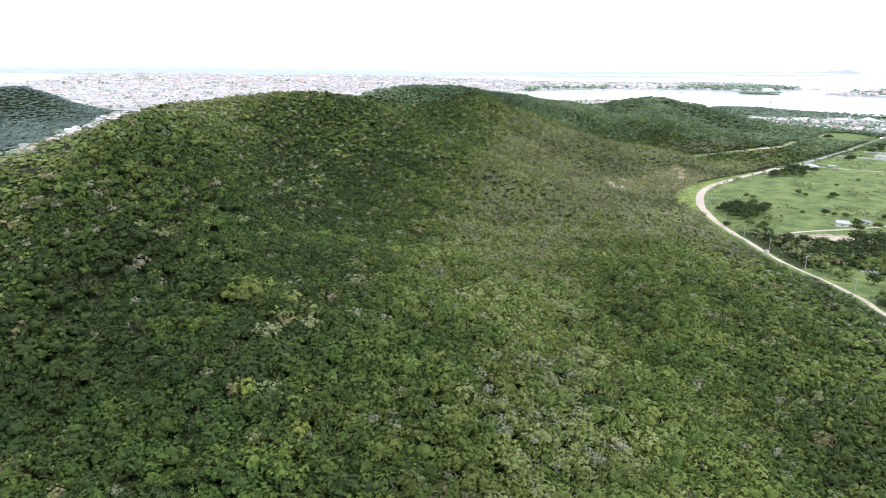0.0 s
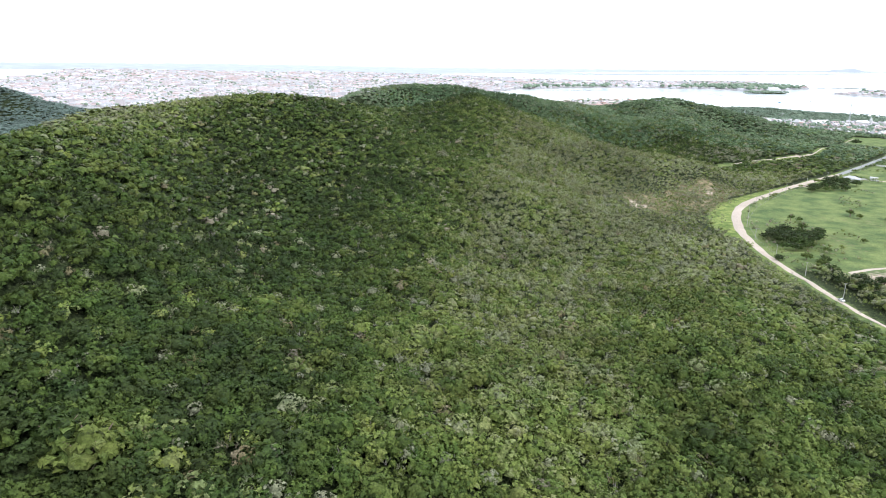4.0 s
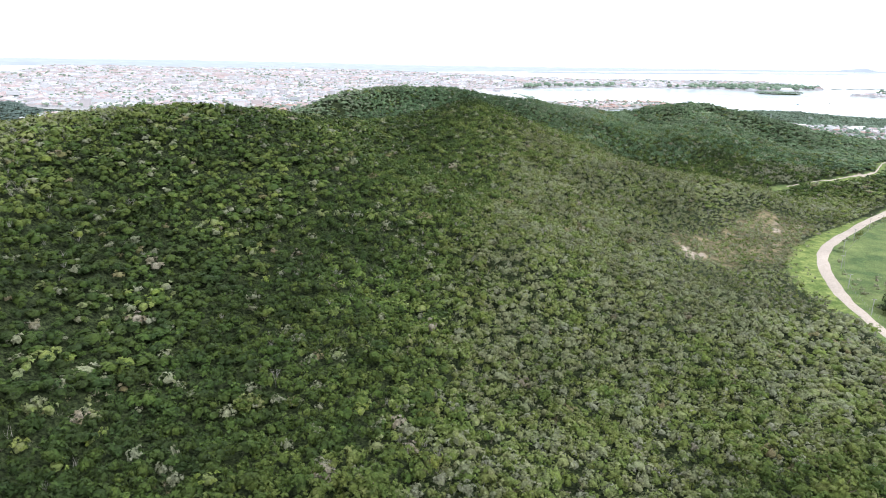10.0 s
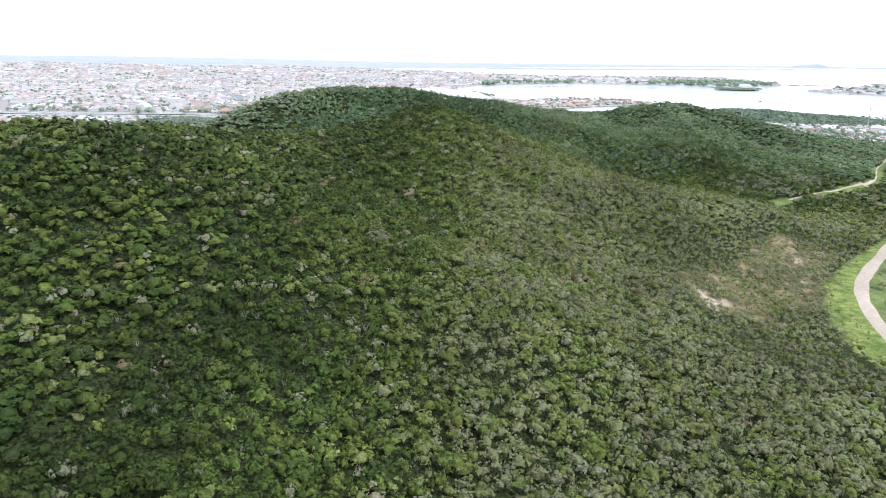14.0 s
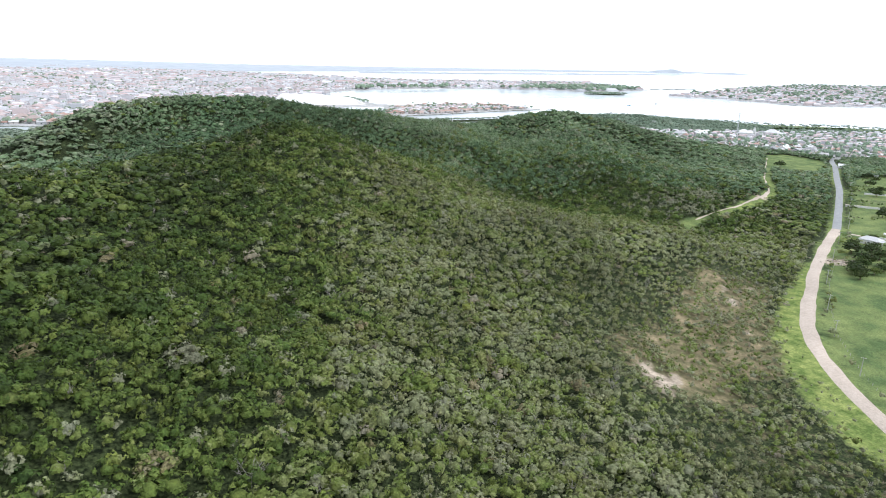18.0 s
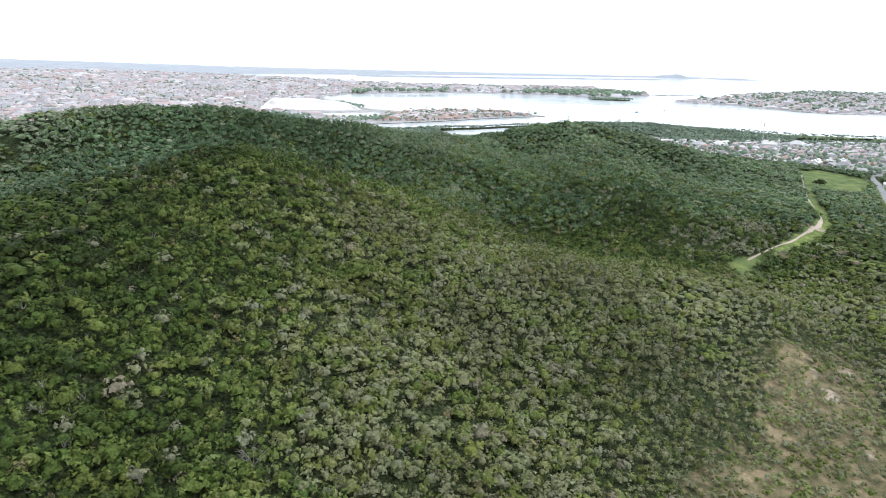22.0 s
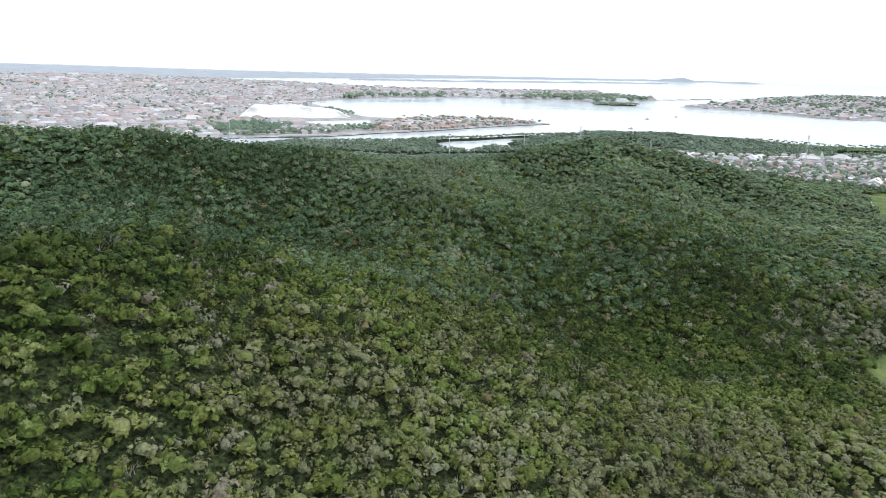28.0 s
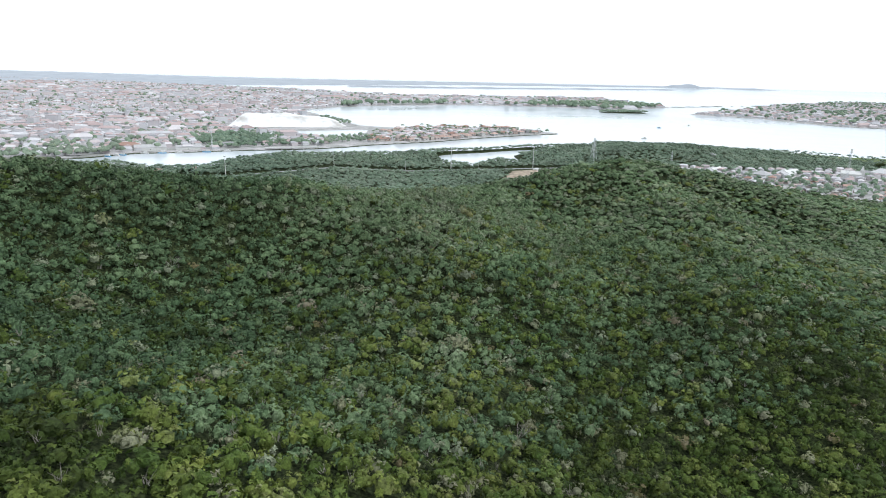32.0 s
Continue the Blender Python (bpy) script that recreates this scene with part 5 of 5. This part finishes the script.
ribbon("plot_track", [(575, 960), (600, 935), (640, 905), (720, 860)], 4.0, M_DIRT, 0.2, "pale track between the plots", "path", 4.0, 0.3)


def wall_run(a, b, label, h=1.8):
    """A rendered boundary wall with posts."""
    t = thing("boundary_wall", label, "wall", "plot walls")
    a, b = Vector(a), Vector(b)
    n = max(1, round((b - a).length / 6))
    ang = math.atan2(b.y - a.y, b.x - a.x)
    for i in range(n):
        p, q = a + (b - a) * i / n, a + (b - a) * (i + 1) / n
        m = (p + q) / 2
        ob = part("panel", box(-(q - p).length / 2, (q - p).length / 2, -0.08, 0.08, -0.6, h), M_WHITE, t)
        ob.matrix_basis = Matrix.Translation((m.x, m.y, height_at(m.x, m.y))) @ Matrix.Rotation(ang, 4, "Z")
        ob = part("post", box(-0.14, 0.14, -0.14, 0.14, -0.6, h + 0.12), M_CONCRETE, t)
        ob.matrix_basis = Matrix.Translation((p.x, p.y, height_at(p.x, p.y))) @ Matrix.Rotation(ang, 4, "Z")
    return t


wall_run((567, 952), (596, 928), "low white rendered wall beside the road")
wall_run((596, 928), (650, 880), "low white rendered wall along a plot")
wall_run((482, 850), (500, 832), "short white wall at a plot entrance", 1.5)
wall_run((640, 1000), (700, 960), "white rendered wall between grassy plots")


def utility_pole(label, h=9.0):
    t = thing("utility_pole", label, "pole", "roadside poles")
    part("pole", tube([(0, 0, -1), (0, 0, h)], (0.19, 0.13), 8), M_CONCRETE, t)
    part("crossarm", box(-1.1, 1.1, -0.07, 0.07, h - 0.45, h - 0.28), M_CONCRETE, t)
    for x in (-0.95, 0, 0.95):
        part("insulator", tube([(x, 0, h - 0.28), (x, 0, h - 0.05)], (0.06, 0.04), 6), M_WHITE, t)
    return t


POLES = [(239, 312), (237, 356), (233, 402), (231, 446), (231, 486), (233, 527), (239, 571), (252, 613), (271, 652), (295, 690), (322, 722), (358, 760), (400, 798), (445, 838), (493, 876), (528, 910), (566, 946), (606, 984), (648, 1026), (690, 1070)]
spots = []
for i, (x, y) in enumerate(POLES):
    j = min(max(i, 1), len(POLES) - 2)
    d = math.atan2(POLES[j + 1][1] - POLES[j - 1][1], POLES[j + 1][0] - POLES[j - 1][0])
    spots.append((0, far_pose(x, y, d + 1.5708)))
place_all([utility_pole("grey concrete utility pole beside the dirt road")], spots)
bm = bmesh.new()
for (xa, ya), (xb, yb) in zip(POLES, POLES[1:]):
    za, zb = height_at(xa, ya) + 8.9, height_at(xb, yb) + 8.9
    for o in (-0.8, 0.8):
        tube([(xa + (xb - xa) * k / 4 + o * 0.8, ya + (yb - ya) * k / 4 - o * 0.5, za + (zb - za) * k / 4 - 0.9 * (1 - (k / 2 - 1) ** 2)) for k in range(5)], [0.02] * 5, 3, bm, False)
tagged(part("power_line", bm, M_TYRE, None), "thin dark wires between the roadside poles", "wire")


def fence_post():
    t = thing("fence_post", "short grey wooden fence post", "fence post", "pasture fence")
    part("stake", tube([(0, 0, -0.4), (0.03, 0, 1.4)], (0.08, 0.065), 5), M_CONCRETE, t)
    part("cap", tube([(0.03, 0, 1.4), (0.03, 0, 1.46)], (0.075, 0.03), 5), M_WOOD, t)
    return t


pts = np.array(POLES, float)
spots = []
for a, b in zip(pts[5:12], pts[6:13]):
    d = (b - a) / np.linalg.norm(b - a)
    for k in range(10):
        q = a + (b - a) * k / 10 + np.array((d[1], -d[0])) * 1.6
        spots.append((0, far_pose(q[0], q[1])))
place_all([fence_post()], spots)


def parked_car(label):
    t = thing("car", label, "car")
    bm = bmesh.new()
    prof = [(-2.05, 0.35), (-2.1, 0.75), (-1.95, 1.0), (-1.5, 1.05), (-1.0, 1.48), (0.5, 1.5), (1.15, 1.05), (1.9, 0.92), (2.1, 0.7), (2.08, 0.35)]
    sides = [[bm.verts.new((s * (0.84 if z < 1.2 else 0.66), y, z)) for y, z in prof] for s in (-1, 1)]
    bm.faces.new(sides[0]), bm.faces.new(sides[1][::-1])
    for i in range(len(prof)):
        j = (i + 1) % len(prof)
        bm.faces.new((sides[0][j], sides[0][i], sides[1][i], sides[1][j]))
    part("body", bm, M_WHITE, t)
    for y0, y1, z0, z1 in ((-1.42, -1.06, 1.10, 1.42), (0.56, 1.08, 1.10, 1.46)):
        bm = bmesh.new()
        bm.faces.new([bm.verts.new(p) for p in ((-0.62, y0, z0 if y0 < 0 else z1), (0.62, y0, z0 if y0 < 0 else z1), (0.66, y1, z1 if y0 < 0 else z0), (-0.66, y1, z1 if y0 < 0 else z0))])
        for f in bm.verts:
            f.co.z += 0.05
        part("windscreen", bm, M_GLASS, t)
    for s in (-1, 1):
        part("side_window", box(s * 0.78 - 0.02, s * 0.78 + 0.02, -0.95, 0.5, 1.1, 1.4), M_GLASS, t)
        for y in (-1.3, 1.3):
            w = part("wheel", tube([(s * 0.72, y, 0.32), (s * 0.9, y, 0.32)], (0.33, 0.33), 12), M_TYRE, t)
            part("rim", tube([(s * 0.89, y, 0.32), (s * 0.92, y, 0.32)], (0.2, 0.18), 10), M_STEEL, w)
    for s in (-0.6, 0.6):
        part("headlight", box(s - 0.16, s + 0.16, 2.04, 2.13, 0.62, 0.8), M_GLASS, t)
    return t


car = parked_car("white hatchback on the pale dirt road")
car.matrix_basis = far_pose(227, 441, 3.14, 1.0, height_at(227, 441) + 0.28)

# rubble and rocks
def heap(name, label, x, y, n, spread, s0, s1, mat, category):
    t = thing(name, label, category)
    for i in range(n):
        v, f = clump(1.0, (0, 0, 0), 0.7, -2)
        ob = mesh_object("stone", v, f, mat, parent=t, smooth_shade=False)
        px_, py_ = x + rng.normal(0, spread), y + rng.normal(0, spread)
        s = rng.uniform(s0, s1)
        ob.matrix_basis = Matrix.Translation((px_, py_, height_at(px_, py_) + 0.2 * s)) @ Matrix.Scale(s, 4)
    return t


heap("rubble_heap", "spread rubble and broken bricks beside the road", 405, 797, 40, 6, 0.3, 0.9, M_RUBBLE, "rubble")
heap("rock_pile", "pale rocks piled in the pasture", 274, 396, 24, 4, 0.5, 1.3, M_CONCRETE, "rocks")
heap("roadside_stones", "pale stones on the road verge", 352, 782, 14, 4, 0.2, 0.6, M_RUBBLE, "rocks")

# ---- masts and pylons ----
def lattice(name, label, h, base, top, levels, mat, category, arms=()):
    t = thing(name, label, category)
    corner = [(-1, -1), (1, -1), (1, 1), (-1, 1)]

    def at(c, z):
        k = (base + (top - base) * min(z / h, 1)) / 2
        return (c[0] * k, c[1] * k, z)
    r = 0.012 * base + 0.045
    for c in corner:
        part("leg", tube([at(c, -1), at(c, h)], (r * 1.5, r), 4), mat, t)
    for i in range(levels):
        z0, z1 = h * i / levels, h * (i + 1) / levels
        bm = bmesh.new()
        for k in range(4):
            a, b = corner[k], corner[(k + 1) % 4]
            tube([at(a, z0), at(b, z1)], (r * 0.6, r * 0.6), 3, bm)
            tube([at(b, z0), at(a, z1)], (r * 0.6, r * 0.6), 3, bm)
            tube([at(a, z1), at(b, z1)], (r * 0.6, r * 0.6), 3, bm)
        part("bracing", bm, mat, t)
    for z, w in arms:
        part("crossarm", tube([(-w, 0, z), (0, 0, z + 0.6), (w, 0, z)], (0.12, 0.25, 0.12), 4), mat, t)
        for x in (-w, w):
            part("insulator", tube([(x, 0, z), (x, 0, z - 1.6)], (0.1, 0.1), 5), M_WHITE, t)
    return t


mast = lattice("radio_mast", "tall thin grey lattice radio mast over the village", 48, 2.6, 1.2, 14, M_STEEL, "mast")
for z in (44, 47):
    part("antenna", box(-0.9, 0.9, -0.9, 0.9, z, z + 2.2), M_WHITE, mast)
mast.matrix_basis = far_pose(845, 1466)
pylon = lattice("transmission_tower", "grey steel lattice transmission tower on the wooded slope", 36, 7.5, 1.4, 8, M_STEEL, "pylon", ((24, 4.5), (29, 4.0), (34, 3.2)))
pylon.matrix_basis = far_pose(614, 1716, 0.4)
copy_thing(pylon, far_pose(722, 1670, 0.4, 0.5))
copy_thing(mast, far_pose(38, 1912, 0.4, 0.82))


def lamp_mast(label, h):
    t = thing("lamp_mast", label, "lamp post", "shore road lamps")
    part("pole", tube([(0, 0, -1), (0, 0, h)], (0.42, 0.26), 8), M_WHITE, t)
    part("head_ring", tube([(0, 0, h), (0, 0, h + 0.5)], (0.9, 0.7), 8), M_STEEL, t)
    for k in range(4):
        a = 1.5708 * k
        part("floodlight", box(math.cos(a) * 1.0 - 0.3, math.cos(a) * 1.0 + 0.3, math.sin(a) * 1.0 - 0.3, math.sin(a) * 1.0 + 0.3, h - 0.3, h + 0.3), M_GLASS, t)
    return t


place_all([lamp_mast("tall white lamp mast beside the shore road", 24)], [(0, far_pose(x, y, 0, s)) for x, y, s in ((72, 1635, 1.0), (212, 1706, 0.7), (370, 1667, 1.25), (495, 1672, 1.2), (304, 1662, 0.5), (411, 1668, 0.5), (453, 1671, 0.5), (-20, 1645, 0.6), (560, 1676, 0.5))])

# ---- the lagoon shore ----
PX_, PY_ = np.meshgrid(np.linspace(-1, 1, 41), np.linspace(-1, 1, 25))
top_h = 24 * smooth(1.0 - np.maximum(np.abs(PX_ + 0.05 * np.sin(PY_ * 5)), np.abs(PY_)), 0.0, 0.30) * (1 - 0.45 * smooth(PX_, -0.1, 0.9)) * (1 + 0.06 * np.sin(PX_ * 9 + PY_ * 4))
ii = (np.arange(24)[:, None] * 41 + np.arange(40)[None]).ravel()
salt = mesh_object("salt_mound", np.stack([PX_ * 135, PY_ * 75, top_h - 0.5], -1).reshape(-1, 3), np.stack([ii, ii + 1, ii + 42, ii + 41], 1), M_SALT)
salt.matrix_basis = far_pose(178, 2440, -0.05)
tagged(salt, "large flat-topped heap of white salt by the lagoon", "salt heap")
SHEDS = [house("long pale quay shed with a sheet roof", "quay sheds", 16, 46, 5, "gable", M_SHEET, M_WHITE), house("red-roofed block on the quay", "quay sheds", 18, 34, 5, "hip", M_RED_TILE, M_HOUSE),
         house("white market hall with a pale roof", "quay sheds", 22, 40, 6, "hip", M_SHEET, M_WHITE)]
place_all(SHEDS, [(0, far_pose(-55, 1912, 1.75)), (1, far_pose(-92, 1945, 1.6)), (2, far_pose(60, 1960, 1.7, 0.7)), (0, far_pose(0, 1922, 1.75, 0.8)), (2, far_pose(970, 1544, 0.75)), (0, far_pose(825, 1555, 2.3)), (0, far_pose(806, 1330, 2.4, 0.8)), (0, far_pose(880, 1500, 2.3, 0.8)),
                  (2, far_pose(-760, 1820, 0.2, 1.3)), (1, far_pose(-620, 1480, 0.3, 1.1)), (0, far_pose(-830, 1960, 1.7, 1.4)), (0, far_pose(740, 1600, 2.3, 0.8)), (2, far_pose(492, 1650, 0.3, 0.35)), (0, far_pose(690, 1640, 2.2, 0.6)), (1, far_pose(-10, 1672, 0.8, 0.5)), (1, far_pose(35, 1680, 0.5, 0.5))])
HALLS = [house("long white hall with a pale sheet roof", "village halls", 16, 38, 5, "gable", M_WHITE, M_WHITE), house("large white building with a shallow hipped roof", "village halls", 22, 26, 7, "hip", M_SHEET, M_WHITE)]
place_all(HALLS, [(1, far_pose(979, 1534, 0.5)), (0, far_pose(844, 1562, 2.0)), (1, far_pose(785, 1548, 0.3, 0.8)), (0, far_pose(836, 1339, 2.2, 0.9)), (1, far_pose(863, 1316, 0.8, 0.6)), (0, far_pose(752, 1604, 2.1, 0.8)), (1, far_pose(840, 1732, 0.4, 0.5)), (0, far_pose(888, 1836, 0.6, 0.4))])
church = thing("church", "white church with a pointed bell tower", "church")
part("nave", box(-6, 6, -12, 12, -1, 8), M_WHITE, church)
bm = bmesh.new()
vv = [bm.verts.new(p) for p in ((-6.5, -12.5, 8), (6.5, -12.5, 8), (6.5, 12.5, 8), (-6.5, 12.5, 8), (0, -12.5, 12), (0, 12.5, 12))]
for f in ((0, 1, 4), (2, 3, 5), (1, 2, 5, 4), (3, 0, 4, 5), (3, 2, 1, 0)):
    bm.faces.new([vv[i] for i in f])
part("roof", bm, M_WHITE, church)
part("tower", box(-2.5, 2.5, -16, -11, -1, 14), M_WHITE, church)
part("spire", tube([(0, -13.5, 14), (0, -13.5, 20)], (3.2, 0.1), 4), M_WHITE, church)
part("door", box(-1.2, 1.2, -16.08, -15.9, 0, 3.2), M_WOOD, church)
church.matrix_basis = far_pose(912, 1524, 0.8)


def bridge():
    t = thing("footbridge", "low pale concrete bridge over the channel mouth", "bridge")
    part("deck", box(-45, 45, -3, 3, 3.2, 4.0), M_CONCRETE, t)
    for s in (-1, 1):
        part("parapet", box(-45, 45, s * 2.9 - 0.12, s * 2.9 + 0.12, 4.0, 5.0), M_WHITE, t)
    for x in (-36, -18, 0, 18, 36):
        part("pier", box(x - 0.8, x + 0.8, -2.5, 2.5, -3, 3.2), M_CONCRETE, t)
    return t


bridge().matrix_basis = far_pose(165, 1932, 0.12, 1.0, 0.0)


def boat(label, mat):
    t = thing("boat", label, "boat", "moored boats")
    bm = bmesh.new()
    ring = []
    for z, k in ((-0.3, 0.7), (1.1, 1.0)):
        ring.append([bm.verts.new((x * k, y, z)) for x, y in ((-1.5, -5), (1.5, -5), (1.7, 0), (1.2, 3.5), (0, 5.5), (-1.2, 3.5), (-1.7, 0))])
    for i in range(7):
        bm.faces.new((ring[0][i], ring[0][(i + 1) % 7], ring[1][(i + 1) % 7], ring[1][i]))
    bm.faces.new(ring[0][::-1]), bm.faces.new(ring[1])
    part("hull", bm, mat, t)
    c = part("cabin", box(-1.0, 1.0, -3.2, 0.6, 1.1, 3.0), M_WHITE, t)
    part("window", box(-0.8, 0.8, 0.58, 0.64, 2.0, 2.6), M_GLASS, c)
    part("mast", tube([(0, 1.2, 1.1), (0, 1.2, 5.5)], (0.08, 0.05), 5), M_STEEL, t)
    return t


place_all([boat("blue wooden boat moored at the quay", M_BLUE), boat("white boat moored at the quay", M_WHITE)],
          [(i % 2, far_pose(x, y, a, 1.1, 0.1)) for i, (x, y, a) in enumerate(((-105, 1853, 1.0), (-95, 1862, 1.0), (-88, 1868, 1.1), (-60, 1888, 1.5), (-35, 1891, 1.6), (-10, 1893, 1.6), (30, 1903, 1.6), (60, 1910, 1.7), (1180, 2420, 0.5), (950, 2120, 1.2), (2350, 4700, 0.4), (1330, 2500, 2.0)))])


def palm():
    t = thing("palm_tree", "tall coconut palm among waterfront houses", "palm", "waterfront palms")
    part("trunk", tube([(0, 0, -0.5), (0.3, 0.1, 5), (0.2, 0.4, 10)], (0.28, 0.2, 0.16), 6), M_TRUNK, t)
    for k in range(11):
        a, dr = 6.2832 * k / 11, rng.uniform(0.0, 0.5)
        pts = [(0.2, 0.4, 10), (0.2 + math.cos(a) * 1.6, 0.4 + math.sin(a) * 1.6, 11.0 - dr), (0.2 + math.cos(a) * 3.2, 0.4 + math.sin(a) * 3.2, 10.2 - 2 * dr), (0.2 + math.cos(a) * 4.2, 0.4 + math.sin(a) * 4.2, 8.8 - 2.5 * dr)]
        bm = bmesh.new()
        s = (-math.sin(a), math.cos(a))
        rows = [[bm.verts.new((p[0] + s[0] * w * i, p[1] + s[1] * w * i, p[2] - 0.25 * abs(i))) for i in (-1, 0, 1)] for p, w in zip(pts, (0.2, 0.6, 0.5, 0.1))]
        for r0, r1 in zip(rows, rows[1:]):
            for i in (0, 1):
                bm.faces.new((r0[i], r0[i + 1], r1[i + 1], r1[i]))
        part("frond", bm, M_FROND, t)
    return t


M_FROND = material("palm_frond", [(0.3, (0.05, 0.09, 0.03)), (0.7, (0.09, 0.13, 0.05))], 0.6, 1.0)
sp = lots(PENINSULA, 0.52, 20, 5, 0.8, 1.0)
place_all([palm()], [(0, far_pose(x, y, rng.uniform(0, 6), rng.uniform(0.85, 1.2))) for x, y in sp[rng.permutation(len(sp))[:44]]])


def casuarina(label):
    t = thing("casuarina_tree", label, "tree", "shore windbreak")
    part("trunk", tube([(0, 0, -0.5), (0, 0, 11)], (0.3, 0.1), 6), M_TRUNK, t)
    leafy_crown("crown", t, 0.04, 7, 13, 1.0, 9)
    return t


place_all([casuarina("tall dark casuarina in a shore windbreak")], [(0, far_pose(1050 + 168 * k / 27 + rng.normal(0, 1.5), 1612 - 8 * k / 27 + rng.normal(0, 3), rng.uniform(0, 6), rng.uniform(0.85, 1.15))) for k in range(28)])

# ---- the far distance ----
# added ring of far sea emits light in place of reflected bright sky
M_FARSEA = bpy.data.materials.new("far_sea_glow")
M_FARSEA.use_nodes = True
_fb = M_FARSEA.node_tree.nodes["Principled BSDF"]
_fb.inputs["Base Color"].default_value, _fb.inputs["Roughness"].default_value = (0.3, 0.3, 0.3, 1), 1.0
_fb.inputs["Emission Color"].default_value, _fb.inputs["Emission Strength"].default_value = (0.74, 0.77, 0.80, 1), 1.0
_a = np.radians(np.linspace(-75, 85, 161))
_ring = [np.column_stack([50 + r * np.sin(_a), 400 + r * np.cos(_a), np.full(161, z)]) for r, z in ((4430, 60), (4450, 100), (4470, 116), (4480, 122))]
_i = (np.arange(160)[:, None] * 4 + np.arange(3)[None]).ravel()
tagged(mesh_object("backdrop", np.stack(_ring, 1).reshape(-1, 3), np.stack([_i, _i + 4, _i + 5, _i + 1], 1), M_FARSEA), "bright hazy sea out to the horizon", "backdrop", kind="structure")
for k, poly in enumerate(FAR_BANDS):
    n = len(poly) // 2
    front, back = poly[:n], poly[n:][::-1]
    fr, bk = [], []
    for (a, b), (c, d) in zip(zip(front, front[1:]), zip(back, back[1:])):
        for i in range(24):
            s = i / 24
            fr.append((a[0] + (b[0] - a[0]) * s, a[1] + (b[1] - a[1]) * s)), bk.append((c[0] + (d[0] - c[0]) * s, c[1] + (d[1] - c[1]) * s))
    fr, bk = np.array(fr), np.array(bk)
    hgt = 8 + (14 * smooth(-fr[:, 0], -500, 3500) if k else 0) + 5 * np.sin(np.arange(len(fr)) * 1.7) * np.sin(np.arange(len(fr)) * 0.31)
    rows = [np.column_stack([fr, 0 * hgt - 4]), np.column_stack([fr * 0.97 + bk * 0.03, hgt]), np.column_stack([bk, hgt])]
    v = draw_in(np.stack(rows, 1).reshape(-1, 3))
    i0 = (np.arange(len(fr) - 1)[:, None] * 3 + np.arange(2)[None]).ravel()
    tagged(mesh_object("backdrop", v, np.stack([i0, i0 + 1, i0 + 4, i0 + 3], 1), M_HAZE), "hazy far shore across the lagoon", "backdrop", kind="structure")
for x, y, hgt, w, label in ((7250, 11700, 70, 640, "hazy blue far hill across the lagoon"), (8200, 11300, 30, 800, "hazy low far hill"), (15500, 14500, 120, 1800, "hazy far ridge on the horizon"), (12500, 14200, 70, 1500, "hazy far low ridge")):
    t_ = np.linspace(-1, 1, 33)
    prof = hgt * np.exp(-(t_ * 2.0) ** 2) * (1 + 0.12 * np.sin(t_ * 11)) - 6
    d_ = np.array((x - 50, y - 400), float)
    d_ /= np.linalg.norm(d_)
    s_ = np.array((d_[1], -d_[0]))
    rows = []
    for depth, k in ((-0.5, 0.0), (-0.2, 0.7), (0, 1.0), (0.5, 0.0)):
        q_ = np.array((x, y)) + s_ * (t_ * w)[:, None] + d_ * depth * w
        rows.append(np.column_stack([q_, prof * k - 5 * (k == 0)]))
    v = draw_in(np.stack(rows, 1).reshape(-1, 3))
    i0 = (np.arange(32)[:, None] * 4 + np.arange(3)[None]).ravel()
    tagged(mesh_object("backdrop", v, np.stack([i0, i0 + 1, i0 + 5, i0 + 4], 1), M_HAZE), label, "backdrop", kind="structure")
